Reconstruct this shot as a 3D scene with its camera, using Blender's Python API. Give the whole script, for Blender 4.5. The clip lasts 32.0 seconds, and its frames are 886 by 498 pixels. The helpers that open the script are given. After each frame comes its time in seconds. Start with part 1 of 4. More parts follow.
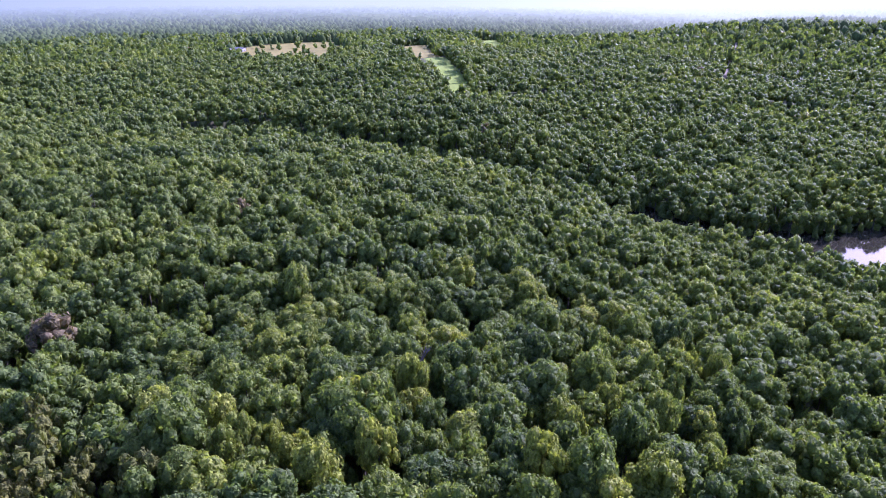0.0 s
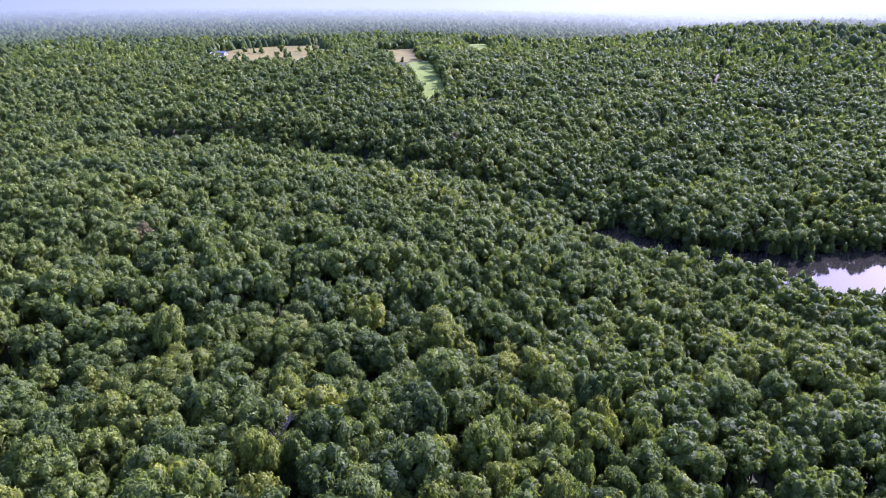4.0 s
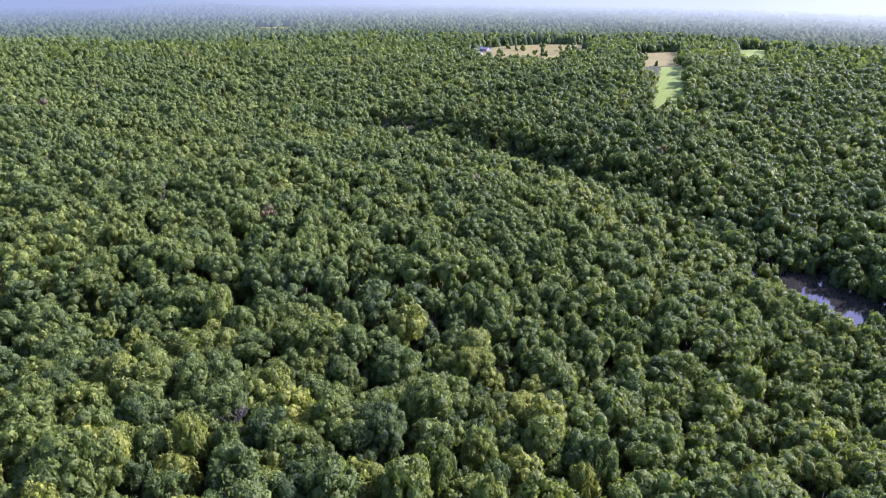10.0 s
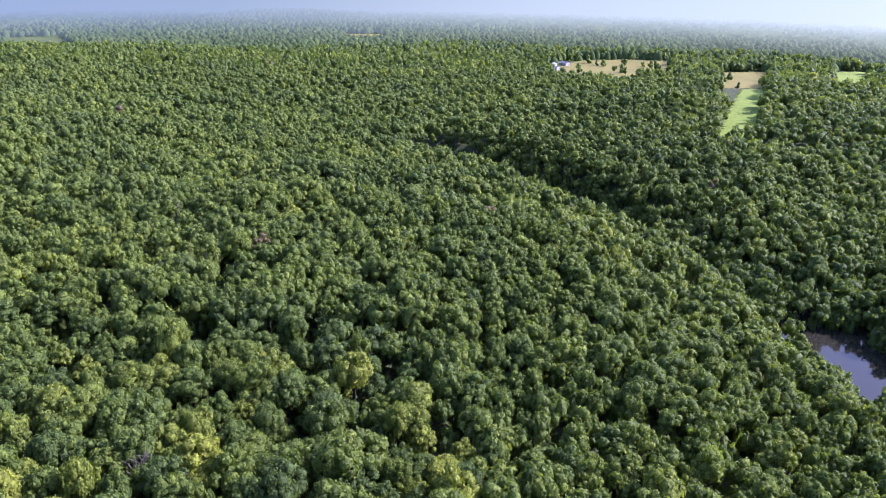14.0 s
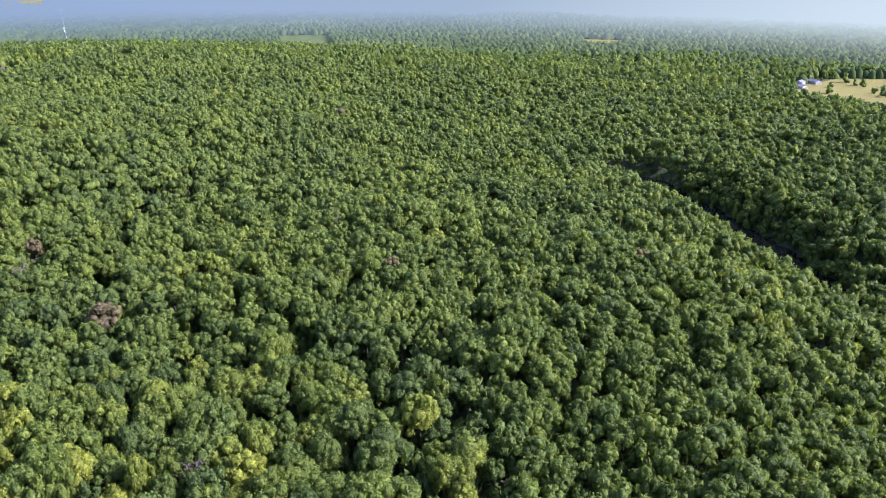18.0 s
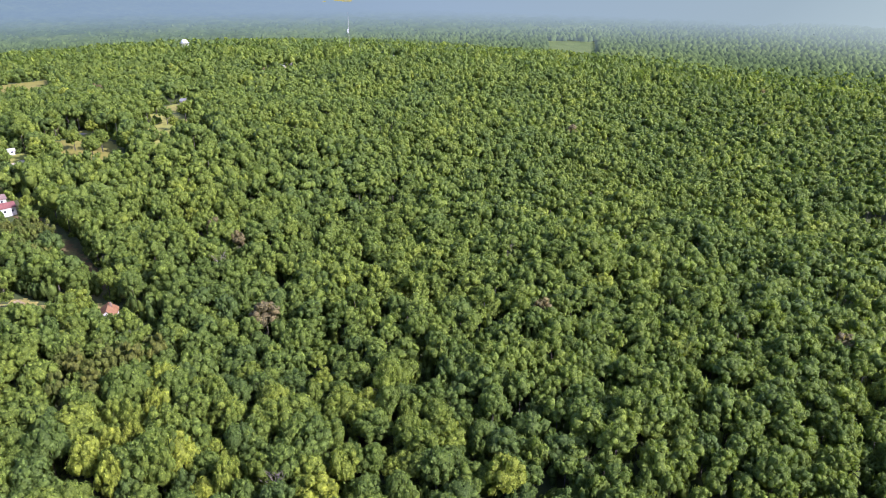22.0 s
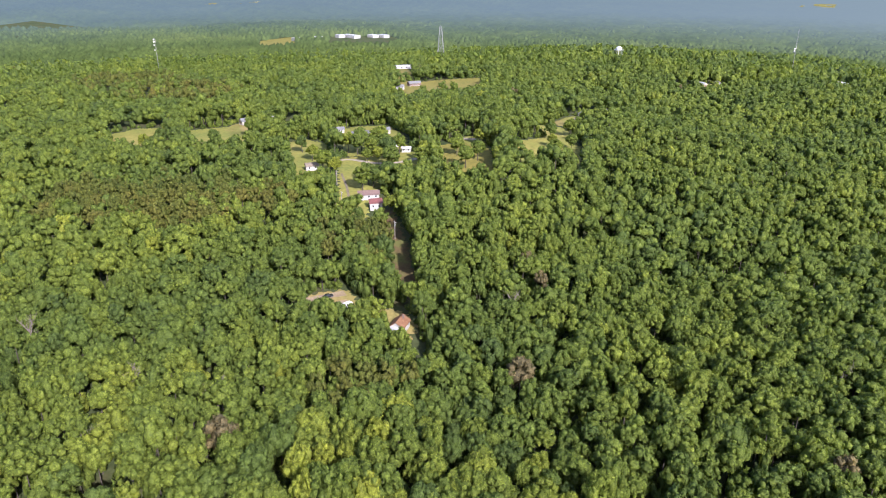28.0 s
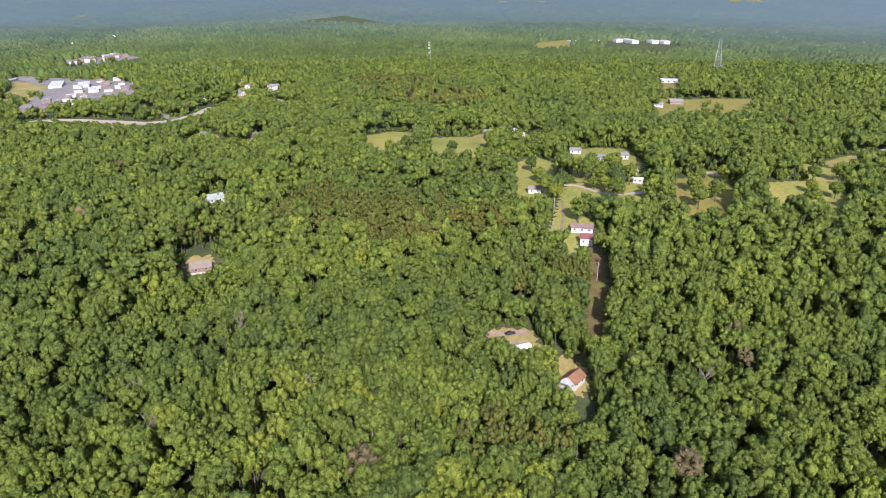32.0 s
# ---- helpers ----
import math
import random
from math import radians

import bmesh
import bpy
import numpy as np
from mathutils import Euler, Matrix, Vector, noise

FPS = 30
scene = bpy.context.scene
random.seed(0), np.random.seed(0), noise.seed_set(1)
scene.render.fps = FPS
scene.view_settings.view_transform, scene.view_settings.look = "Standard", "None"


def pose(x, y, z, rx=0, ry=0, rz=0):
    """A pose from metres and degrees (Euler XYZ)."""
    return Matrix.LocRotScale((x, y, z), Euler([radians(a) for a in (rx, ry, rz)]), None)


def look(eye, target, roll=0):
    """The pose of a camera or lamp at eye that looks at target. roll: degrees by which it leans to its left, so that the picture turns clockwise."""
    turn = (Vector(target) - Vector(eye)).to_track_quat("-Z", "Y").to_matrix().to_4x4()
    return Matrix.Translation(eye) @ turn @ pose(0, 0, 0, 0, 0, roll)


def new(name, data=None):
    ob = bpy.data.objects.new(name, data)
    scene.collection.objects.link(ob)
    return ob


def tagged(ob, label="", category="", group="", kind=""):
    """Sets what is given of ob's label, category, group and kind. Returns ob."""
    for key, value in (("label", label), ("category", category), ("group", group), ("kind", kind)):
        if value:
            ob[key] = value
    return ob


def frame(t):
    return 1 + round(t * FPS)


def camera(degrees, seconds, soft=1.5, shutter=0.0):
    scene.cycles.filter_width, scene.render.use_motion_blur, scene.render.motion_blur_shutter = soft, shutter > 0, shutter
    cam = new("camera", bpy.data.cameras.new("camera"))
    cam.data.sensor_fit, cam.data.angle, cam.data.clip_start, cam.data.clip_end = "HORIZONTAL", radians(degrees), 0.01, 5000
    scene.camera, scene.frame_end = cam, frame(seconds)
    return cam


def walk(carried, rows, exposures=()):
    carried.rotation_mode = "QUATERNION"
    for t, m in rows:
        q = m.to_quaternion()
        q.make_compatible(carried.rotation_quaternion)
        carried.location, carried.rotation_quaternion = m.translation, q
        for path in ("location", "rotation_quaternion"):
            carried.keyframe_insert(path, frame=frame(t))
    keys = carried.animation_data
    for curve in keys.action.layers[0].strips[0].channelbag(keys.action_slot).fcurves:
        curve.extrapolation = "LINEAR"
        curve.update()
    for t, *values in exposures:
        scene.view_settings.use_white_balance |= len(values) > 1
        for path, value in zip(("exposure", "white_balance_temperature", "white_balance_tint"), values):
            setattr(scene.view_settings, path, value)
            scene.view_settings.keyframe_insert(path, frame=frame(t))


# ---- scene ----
cam = camera(63.03, 32.0, soft=0.95)
# seconds, place in metres, yaw to the left, pitch, roll
PATH = [
    (0.0, -0.0, -0.0, 120.0, 0.00, -22.05, 0.30),
    (0.5, 2.4, 4.6, 120.1, 0.09, -21.96, 0.21),
    (1.0, 4.9, 9.1, 120.2, 0.11, -21.91, 0.17),
    (1.5, 7.6, 13.1, 120.1, 0.11, -21.86, 0.17),
    (2.0, 10.7, 16.7, 120.0, 0.05, -21.81, 0.18),
    (2.5, 14.2, 19.9, 119.8, 0.03, -21.81, 0.19),
    (3.0, 18.1, 22.7, 119.5, 0.09, -21.87, 0.24),
    (3.5, 22.4, 25.2, 119.3, 0.10, -21.90, 0.25),
    (5.5, 40.6, 34.1, 118.6, 4.51, -21.81, 0.13),
    (6.0, 45.2, 35.9, 118.6, 6.68, -21.80, 0.08),
    (6.5, 49.9, 37.3, 118.7, 9.07, -21.79, 0.06),
    (7.0, 54.5, 38.3, 118.9, 11.36, -21.77, 0.03),
    (7.5, 59.3, 39.4, 119.2, 13.79, -21.78, 0.03),
    (8.0, 64.1, 40.5, 119.5, 16.30, -21.82, -0.02),
    (8.5, 69.0, 41.9, 119.9, 20.48, -21.95, -0.06),
    (9.0, 73.9, 43.7, 120.3, 22.25, -22.03, -0.09),
    (9.5, 78.7, 45.8, 120.9, 22.99, -22.08, -0.16),
    (10.0, 83.2, 48.3, 121.5, 23.57, -22.11, -0.25),
    (10.5, 87.4, 51.1, 122.5, 23.93, -22.06, -0.25),
    (11.0, 91.3, 53.9, 123.6, 24.15, -21.98, -0.22),
    (11.5, 95.0, 56.9, 124.8, 24.60, -21.91, -0.15),
    (12.0, 98.6, 60.0, 126.0, 24.94, -21.83, -0.07),
    (12.5, 102.3, 63.1, 127.3, 25.21, -21.77, 0.03),
    (13.0, 105.9, 66.3, 128.7, 26.99, -21.72, 0.15),
    (13.5, 109.5, 69.6, 130.0, 29.15, -21.73, 0.20),
    (14.0, 113.0, 73.0, 131.4, 31.51, -21.78, 0.19),
    (14.5, 116.4, 76.7, 132.8, 33.51, -21.84, 0.14),
    (16.5, 129.9, 92.2, 139.1, 44.31, -21.99, -0.29),
    (17.0, 133.1, 96.2, 140.7, 46.72, -21.95, -0.36),
    (17.5, 136.0, 100.2, 142.2, 48.90, -21.90, -0.39),
    (18.0, 138.7, 104.2, 143.7, 51.18, -21.85, -0.40),
    (18.5, 140.9, 108.3, 145.1, 53.47, -21.83, -0.43),
    (19.0, 142.8, 112.5, 146.5, 56.01, -21.79, -0.48),
    (19.5, 144.3, 117.0, 147.9, 58.53, -21.79, -0.59),
    (20.0, 145.6, 121.7, 149.2, 61.66, -21.73, -0.62),
    (20.5, 146.7, 126.6, 150.6, 64.39, -21.70, -0.58),
    (21.0, 147.5, 131.5, 151.9, 66.96, -21.71, -0.48),
    (21.5, 148.0, 136.4, 153.2, 69.80, -21.70, -0.31),
    (22.0, 148.2, 141.2, 154.6, 72.68, -21.68, -0.11),
    (22.5, 147.9, 146.0, 156.1, 75.35, -21.72, 0.02),
    (23.0, 147.2, 150.7, 157.6, 78.18, -21.80, 0.09),
    (23.5, 146.0, 155.2, 159.1, 80.84, -21.90, 0.15),
    (24.0, 144.4, 159.6, 160.8, 84.35, -21.98, 0.25),
    (24.5, 142.4, 163.8, 162.4, 88.07, -22.09, 0.28),
    (25.0, 140.2, 167.8, 164.0, 91.51, -22.21, 0.29),
    (25.5, 137.9, 171.6, 165.4, 93.70, -22.26, 0.31),
    (27.5, 128.0, 185.6, 170.3, 103.69, -22.01, 0.19),
    (28.0, 125.3, 188.9, 171.6, 107.47, -21.98, 0.11),
    (28.5, 122.5, 191.8, 173.1, 111.26, -21.99, 0.01),
    (29.0, 119.6, 194.5, 174.7, 115.16, -22.00, -0.02),
    (29.5, 116.6, 196.9, 176.3, 118.66, -22.05, -0.07),
    (30.0, 113.5, 199.1, 178.1, 121.28, -22.08, -0.11),
    (30.5, 110.2, 201.2, 179.9, 123.30, -22.14, -0.13),
    (31.0, 106.7, 203.1, 181.8, 125.33, -22.20, -0.11),
    (31.5, 103.1, 205.0, 183.7, 127.49, -22.24, -0.12),
    (32.0, 99.4, 206.9, 185.6, 129.38, -22.25, -0.10),
]
walk(cam, [(t, pose(x, y, z, 0, 0, yaw) @ pose(0, 0, 0, 90 + pitch) @ pose(0, 0, 0, 0, 0, roll))
           for t, x, y, z, yaw, pitch, roll in PATH],
     exposures=[(0.0, 1.45, 4850, 62), (9.0, 1.45, 4950, 57), (16.0, 1.45, 5100, 42), (23.0, 1.36, 5500, 28), (28.0, 1.15, 5700, 25), (32.0, 1.03, 5700, 25)])

# ---- light: a clear summer sky and a sun about a third of the way up ----
SUN_EL, SUN_AZ = 33.8, 45.0          # degrees up, and clockwise from +y
world = bpy.data.worlds.new("sky")
scene.world = world
world.use_nodes = True
wn, wl = world.node_tree.nodes, world.node_tree.links
sky = wn.new("ShaderNodeTexSky")
sky.sky_type, sky.sun_disc = "NISHITA", False
sky.sun_elevation, sky.sun_rotation = radians(SUN_EL), radians(SUN_AZ)
sky.air_density, sky.dust_density = 1.2, 2.0
wl.new(sky.outputs[0], wn["Background"].inputs[0])
wn["Background"].inputs[1].default_value = 0.14
sun_data = bpy.data.lights.new("sun", "SUN")
sun_data.energy, sun_data.angle, sun_data.color = 5.0, radians(0.6), (1.0, 0.93, 0.80)
sun = new("sun", sun_data)
TO_SUN = Vector((math.sin(radians(SUN_AZ)) * math.cos(radians(SUN_EL)),
                 math.cos(radians(SUN_AZ)) * math.cos(radians(SUN_EL)), math.sin(radians(SUN_EL))))
sun.matrix_world = look(TO_SUN * 900, (0, 0, 0))

# ---- materials ----


def material(name):
    m = bpy.data.materials.new(name)
    m.use_nodes = True
    nt = m.node_tree
    return m, nt, nt.nodes["Principled BSDF"]


def add(nt, kind, **values):
    n = nt.nodes.new(kind)
    for key, v in values.items():
        n.inputs[key].default_value = v
    return n


def ramp(nt, source, stops):
    r = nt.nodes.new("ShaderNodeValToRGB")
    while len(r.color_ramp.elements) < len(stops):
        r.color_ramp.elements.new(0.5)
    for e, (p, c) in zip(r.color_ramp.elements, stops):
        e.position, e.color = p, (*c, 1)
    nt.links.new(source, r.inputs[0])
    return r.outputs[0]


def mixed(nt, how, fac, a, b):
    n = nt.nodes.new("ShaderNodeMix")
    n.data_type, n.blend_type = "RGBA", how
    for socket, v in ((n.inputs[0], fac), (n.inputs[6], a), (n.inputs[7], b)):
        if isinstance(v, (int, float)):
            socket.default_value = v
        elif isinstance(v, tuple):
            socket.default_value = (*v, 1)
        else:
            nt.links.new(v, socket)
    return n.outputs[2]


def textured(name, stops, scale, rough=0.8, fine=6.0, bump=0.2, metal=0.0, dist=0.05):
    """A surface whose colour wanders at two scales, with a fine relief."""
    m, nt, b = material(name)
    where = add(nt, "ShaderNodeTexCoord")
    big = add(nt, "ShaderNodeTexNoise", Scale=scale, Detail=4.0, Roughness=0.6)
    small = add(nt, "ShaderNodeTexNoise", Scale=scale * fine, Detail=3.0, Roughness=0.6)
    for n in (big, small):
        nt.links.new(where.outputs["Object"], n.inputs["Vector"])
    c = ramp(nt, big.outputs[0], stops)
    g = ramp(nt, small.outputs[0], [(0.25, (0.72, 0.72, 0.72)), (0.75, (1.2, 1.2, 1.2))])
    nt.links.new(mixed(nt, "MULTIPLY", 1.0, c, g), b.inputs["Base Color"])
    bp = add(nt, "ShaderNodeBump", Strength=bump, Distance=dist)
    nt.links.new(small.outputs[0], bp.inputs["Height"])
    nt.links.new(bp.outputs[0], b.inputs["Normal"])
    b.inputs["Roughness"].default_value, b.inputs["Metallic"].default_value = rough, metal
    b.inputs["Specular IOR Level"].default_value = 0.1 if rough > 0.84 else 0.4
    return m


def foliage(name, stops, own, gloss=0.18, through_light=0.42):
    """Leaves: a tint for each tree, dapple within the crown, some light through the blades."""
    m, nt, b = material(name)
    if own:
        pick = nt.nodes.new("ShaderNodeObjectInfo").outputs["Random"]
    else:
        at = nt.nodes.new("ShaderNodeAttribute")
        at.attribute_name = "tint"
        pick = at.outputs["Fac"]
    where = add(nt, "ShaderNodeTexCoord")
    patch = add(nt, "ShaderNodeTexNoise", Scale=0.8, Detail=5.0, Roughness=0.75)
    nt.links.new(where.outputs["Object"], patch.inputs["Vector"])
    c = ramp(nt, pick, stops)
    island = nt.nodes.new("ShaderNodeNewGeometry").outputs["Random Per Island"]
    leaf = ramp(nt, island, [(0.0, (0.75, 0.77, 0.78)), (0.5, (1.0, 1.0, 1.0)), (1.0, (1.30, 1.27, 1.16))])
    dap = ramp(nt, patch.outputs[0], [(0.3, (0.74, 0.76, 0.74)), (0.7, (1.2, 1.18, 1.1))])
    cell = add(nt, "ShaderNodeTexVoronoi", Scale=2.2, Randomness=1.0)
    nt.links.new(where.outputs["Object"], cell.inputs["Vector"])
    grey = nt.nodes.new("ShaderNodeSeparateColor")
    nt.links.new(cell.outputs["Color"], grey.inputs[0])
    spot = ramp(nt, grey.outputs[0], [(0.0, (0.66, 0.68, 0.70)), (1.0, (1.34, 1.32, 1.26))])
    c = mixed(nt, "MULTIPLY", 1.0, mixed(nt, "MULTIPLY", 1.0, mixed(nt, "MULTIPLY", 1.0, c, dap), leaf), spot)
    nt.links.new(c, b.inputs["Base Color"])
    b.inputs["Roughness"].default_value = 0.58
    stir = add(nt, "ShaderNodeTexNoise", Scale=1.1, Detail=3.0)
    nt.links.new(where.outputs["Object"], stir.inputs["Vector"])
    bent = nt.nodes.new("ShaderNodeVectorMath")
    bent.operation = "ADD"
    nt.links.new(where.outputs["Object"], bent.inputs[0])
    nt.links.new(stir.outputs["Color"], bent.inputs[1])
    clump = add(nt, "ShaderNodeTexVoronoi", Scale=2.4, Randomness=1.0)
    nt.links.new(bent.outputs[0], clump.inputs["Vector"])
    nt.links.new(bent.outputs[0], cell.inputs["Vector"])
    relief = add(nt, "ShaderNodeBump", Strength=0.6, Distance=-0.45)
    nt.links.new(clump.outputs["Distance"], relief.inputs["Height"])
    nt.links.new(relief.outputs[0], b.inputs["Normal"])
    b.inputs["Specular IOR Level"].default_value = gloss
    tr = nt.nodes.new("ShaderNodeBsdfTranslucent")
    nt.links.new(mixed(nt, "MULTIPLY", 1.0, c, (1.35, 1.4, 0.6)), tr.inputs["Color"])
    mx = nt.nodes.new("ShaderNodeMixShader")
    mx.inputs[0].default_value = through_light
    nt.links.new(b.outputs[0], mx.inputs[1])
    nt.links.new(tr.outputs[0], mx.inputs[2])
    nt.links.new(mx.outputs[0], nt.nodes["Material Output"].inputs["Surface"])
    return m


GREENS = [(0.0, (0.070, 0.104, 0.027)), (0.25, (0.088, 0.125, 0.026)), (0.5, (0.110, 0.147, 0.026)),
          (0.72, (0.131, 0.167, 0.027)), (0.88, (0.158, 0.190, 0.028)), (0.996, (0.200, 0.224, 0.030)), (0.998, (0.140, 0.115, 0.060))]
M_LEAF = foliage("leaves_of_woods", GREENS, False)
M_LEAF_OWN = foliage("leaves", GREENS[:-1], True)
PINES = [(0.0, (0.062, 0.084, 0.020)), (0.4, (0.082, 0.096, 0.021)), (0.75, (0.102, 0.102, 0.023)), (1.0, (0.124, 0.104, 0.026))]
M_PINE = foliage("pine_needles", PINES, False, 0.12, 0.28)
M_BARK = textured("bark", [(0.3, (0.045, 0.038, 0.030)), (0.7, (0.095, 0.082, 0.068))], 1.5, 0.9, 8, 0.5)
M_DEAD = textured("dead_wood", [(0.3, (0.12, 0.098, 0.078)), (0.7, (0.20, 0.172, 0.145))], 1.5, 0.85, 8, 0.4)
M_FLOOR = textured("forest_floor", [(0.3, (0.034, 0.050, 0.018)), (0.55, (0.052, 0.062, 0.024)), (0.75, (0.075, 0.062, 0.032))], 0.05, 0.95, 12, 0.4, dist=0.5)
M_GRASS = textured("mown_grass", [(0.25, (0.129, 0.151, 0.034)), (0.5, (0.182, 0.179, 0.041)), (0.75, (0.241, 0.202, 0.053))], 0.035, 0.9, 14, 0.3, dist=0.2)
M_LAWN = textured("yellowing_lawn", [(0.25, (0.140, 0.135, 0.034)), (0.5, (0.205, 0.170, 0.056)), (0.75, (0.275, 0.200, 0.080))], 0.05, 0.9, 14, 0.3, dist=0.2)
M_DRY = textured("dry_grass", [(0.25, (0.118, 0.110, 0.026)), (0.55, (0.170, 0.148, 0.034)), (0.8, (0.132, 0.127, 0.030))], 0.03, 0.9, 14, 0.3, dist=0.2)
M_CUT = textured("scrubby_clear_cut", [(0.25, (0.050, 0.072, 0.024)), (0.55, (0.080, 0.102, 0.032)), (0.8, (0.105, 0.116, 0.040))], 0.05, 0.9, 14, 0.5, dist=0.6)
M_GREENF = textured("green_pasture", [(0.25, (0.130, 0.180, 0.022)), (0.75, (0.170, 0.215, 0.030))], 0.03, 0.9, 12, 0.3, dist=0.2)
M_SOIL = textured("red_soil", [(0.3, (0.080, 0.048, 0.026)), (0.48, (0.098, 0.074, 0.032)), (0.62, (0.098, 0.102, 0.030))], 0.12, 0.95, 9, 0.4, dist=0.1)
M_GRAVEL = textured("gravel", [(0.3, (0.234, 0.198, 0.149)), (0.7, (0.323, 0.278, 0.217))], 0.4, 0.9, 10, 0.4)
M_ASPHALT = textured("worn_asphalt", [(0.3, (0.13, 0.118, 0.102)), (0.7, (0.20, 0.178, 0.152))], 0.06, 0.85, 12, 0.2)
M_DIRT = textured("dirt_road", [(0.3, (0.13, 0.105, 0.07)), (0.7, (0.18, 0.15, 0.10))], 0.2, 0.9, 8, 0.3)
M_SAND = textured("sand_bank", [(0.3, (0.180, 0.132, 0.084)), (0.7, (0.252, 0.198, 0.132))], 0.2, 0.9, 8, 0.3)

M_WATER, nt, b = material("lake_water")
b.inputs["Base Color"].default_value = (0.022, 0.021, 0.014, 1)
b.inputs["Roughness"].default_value = 0.06
b.inputs["IOR"].default_value = 1.33
rip = add(nt, "ShaderNodeTexNoise", Scale=0.35, Detail=3.0)
bp = add(nt, "ShaderNodeBump", Strength=0.05, Distance=0.3)
nt.links.new(rip.outputs[0], bp.inputs["Height"])
nt.links.new(bp.outputs[0], b.inputs["Normal"])

# the distance, a backdrop past the last trees that can be told apart; its blue haze is painted as emission
M_FAR, nt, b = material("painted_haze_distance")
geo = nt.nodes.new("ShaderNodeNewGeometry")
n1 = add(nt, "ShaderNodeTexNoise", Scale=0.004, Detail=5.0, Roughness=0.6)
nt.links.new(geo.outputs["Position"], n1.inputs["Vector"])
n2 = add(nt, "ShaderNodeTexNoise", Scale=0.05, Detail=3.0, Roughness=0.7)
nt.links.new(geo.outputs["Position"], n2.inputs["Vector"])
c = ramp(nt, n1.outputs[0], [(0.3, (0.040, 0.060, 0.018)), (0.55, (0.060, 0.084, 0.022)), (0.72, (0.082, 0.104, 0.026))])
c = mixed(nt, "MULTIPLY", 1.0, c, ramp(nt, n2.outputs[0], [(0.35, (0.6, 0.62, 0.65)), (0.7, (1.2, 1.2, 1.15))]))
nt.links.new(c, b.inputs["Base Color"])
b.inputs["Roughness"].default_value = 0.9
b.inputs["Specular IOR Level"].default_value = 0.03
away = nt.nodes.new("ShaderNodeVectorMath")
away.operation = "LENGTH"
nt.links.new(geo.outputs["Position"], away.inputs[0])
# share of painted haze, growing from 1150 m outwards
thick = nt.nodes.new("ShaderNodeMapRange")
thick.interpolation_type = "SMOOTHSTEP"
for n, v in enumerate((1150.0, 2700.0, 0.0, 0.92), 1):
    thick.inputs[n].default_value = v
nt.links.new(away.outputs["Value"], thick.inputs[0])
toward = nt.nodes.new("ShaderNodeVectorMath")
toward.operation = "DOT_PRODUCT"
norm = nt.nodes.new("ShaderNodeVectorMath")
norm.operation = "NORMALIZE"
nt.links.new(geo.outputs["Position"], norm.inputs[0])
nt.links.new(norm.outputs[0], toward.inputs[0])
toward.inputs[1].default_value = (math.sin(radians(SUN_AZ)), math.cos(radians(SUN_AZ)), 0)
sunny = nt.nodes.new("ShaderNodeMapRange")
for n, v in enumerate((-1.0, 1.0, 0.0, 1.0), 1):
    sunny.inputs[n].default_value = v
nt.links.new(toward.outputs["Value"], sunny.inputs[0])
# colour of the painted haze by bearing, brightest towards the sun
haze_tint = ramp(nt, sunny.outputs[0], [(0.0, (0.108, 0.152, 0.182)), (0.5, (0.146, 0.184, 0.162)), (0.85, (0.30, 0.345, 0.250)), (1.0, (0.46, 0.51, 0.350))])
haze_glow = nt.nodes.new("ShaderNodeEmission")
nt.links.new(haze_tint, haze_glow.inputs["Color"])
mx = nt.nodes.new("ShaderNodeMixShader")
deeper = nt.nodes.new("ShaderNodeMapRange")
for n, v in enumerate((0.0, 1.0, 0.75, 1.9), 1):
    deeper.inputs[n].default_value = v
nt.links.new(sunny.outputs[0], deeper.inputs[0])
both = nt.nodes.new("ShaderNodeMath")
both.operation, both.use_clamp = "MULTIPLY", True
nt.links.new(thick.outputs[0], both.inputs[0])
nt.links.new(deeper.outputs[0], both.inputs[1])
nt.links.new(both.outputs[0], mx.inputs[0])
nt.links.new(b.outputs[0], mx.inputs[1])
nt.links.new(haze_glow.outputs[0], mx.inputs[2])
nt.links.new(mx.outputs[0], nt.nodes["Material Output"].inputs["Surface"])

# ---- the lie of the land ----
BASE, LAKE = -6.0, -20.0
# centre x, y, height, reach
HILLS = [(0, 180, 1.8, 130), (-90, 260, 27.3, 150), (-120, 40, 4.9, 110), (-230, 40, -9.1, 150), (-350, -80, 7.6, 200),
         (-80, -100, 28.6, 150), (-250, -300, 24.4, 220), (-330, 160, 43.5, 160), (-700, -50, 20.8, 320),
         (-420, 560, -0.8, 180), (-560, 480, -8.6, 160), (30, 720, 24.8, 200), (-230, 1120, -3.3, 260),
         (200, 560, -16.1, 180), (-360, -740, 21.5, 300), (-930, 280, 20.5, 300), (380, 900, -12.6, 350),
         (-150, 560, -13.7, 150), (90, 330, -11.2, 130), (-190, 240, -27.5, 120), (-20, -60, 3.1, 130),
         (-1000, 60, 9.6, 220), (-640, -420, 16.6, 220)]
# knolls and hollows on them
KNOLLS = [(-65, 300, 10.3, 80), (-40, 225, 2.9, 75), (-310, 455, -5.2, 90), (-430, 210, -9.5, 100), (-407, 499, 2.7, 100),
          (-716, 530, 11.8, 170), (-105, -29, -9.8, 60), (-430, 580, -3.0, 90), (-90, 165, -5.9, 60), (-214, -317, -5.3, 90),
          (60, 215, 0.9, 70), (-180, 72, -2.9, 50), (-150, 1038, 2.5, 150), (760, 1340, 66.0, 360)]
RIVER = [(-183, 562), (-85, 515), (-20, 480), (35, 450), (85, 405), (123, 371), (157, 345), (208, 338), (262, 342), (340, 372)]
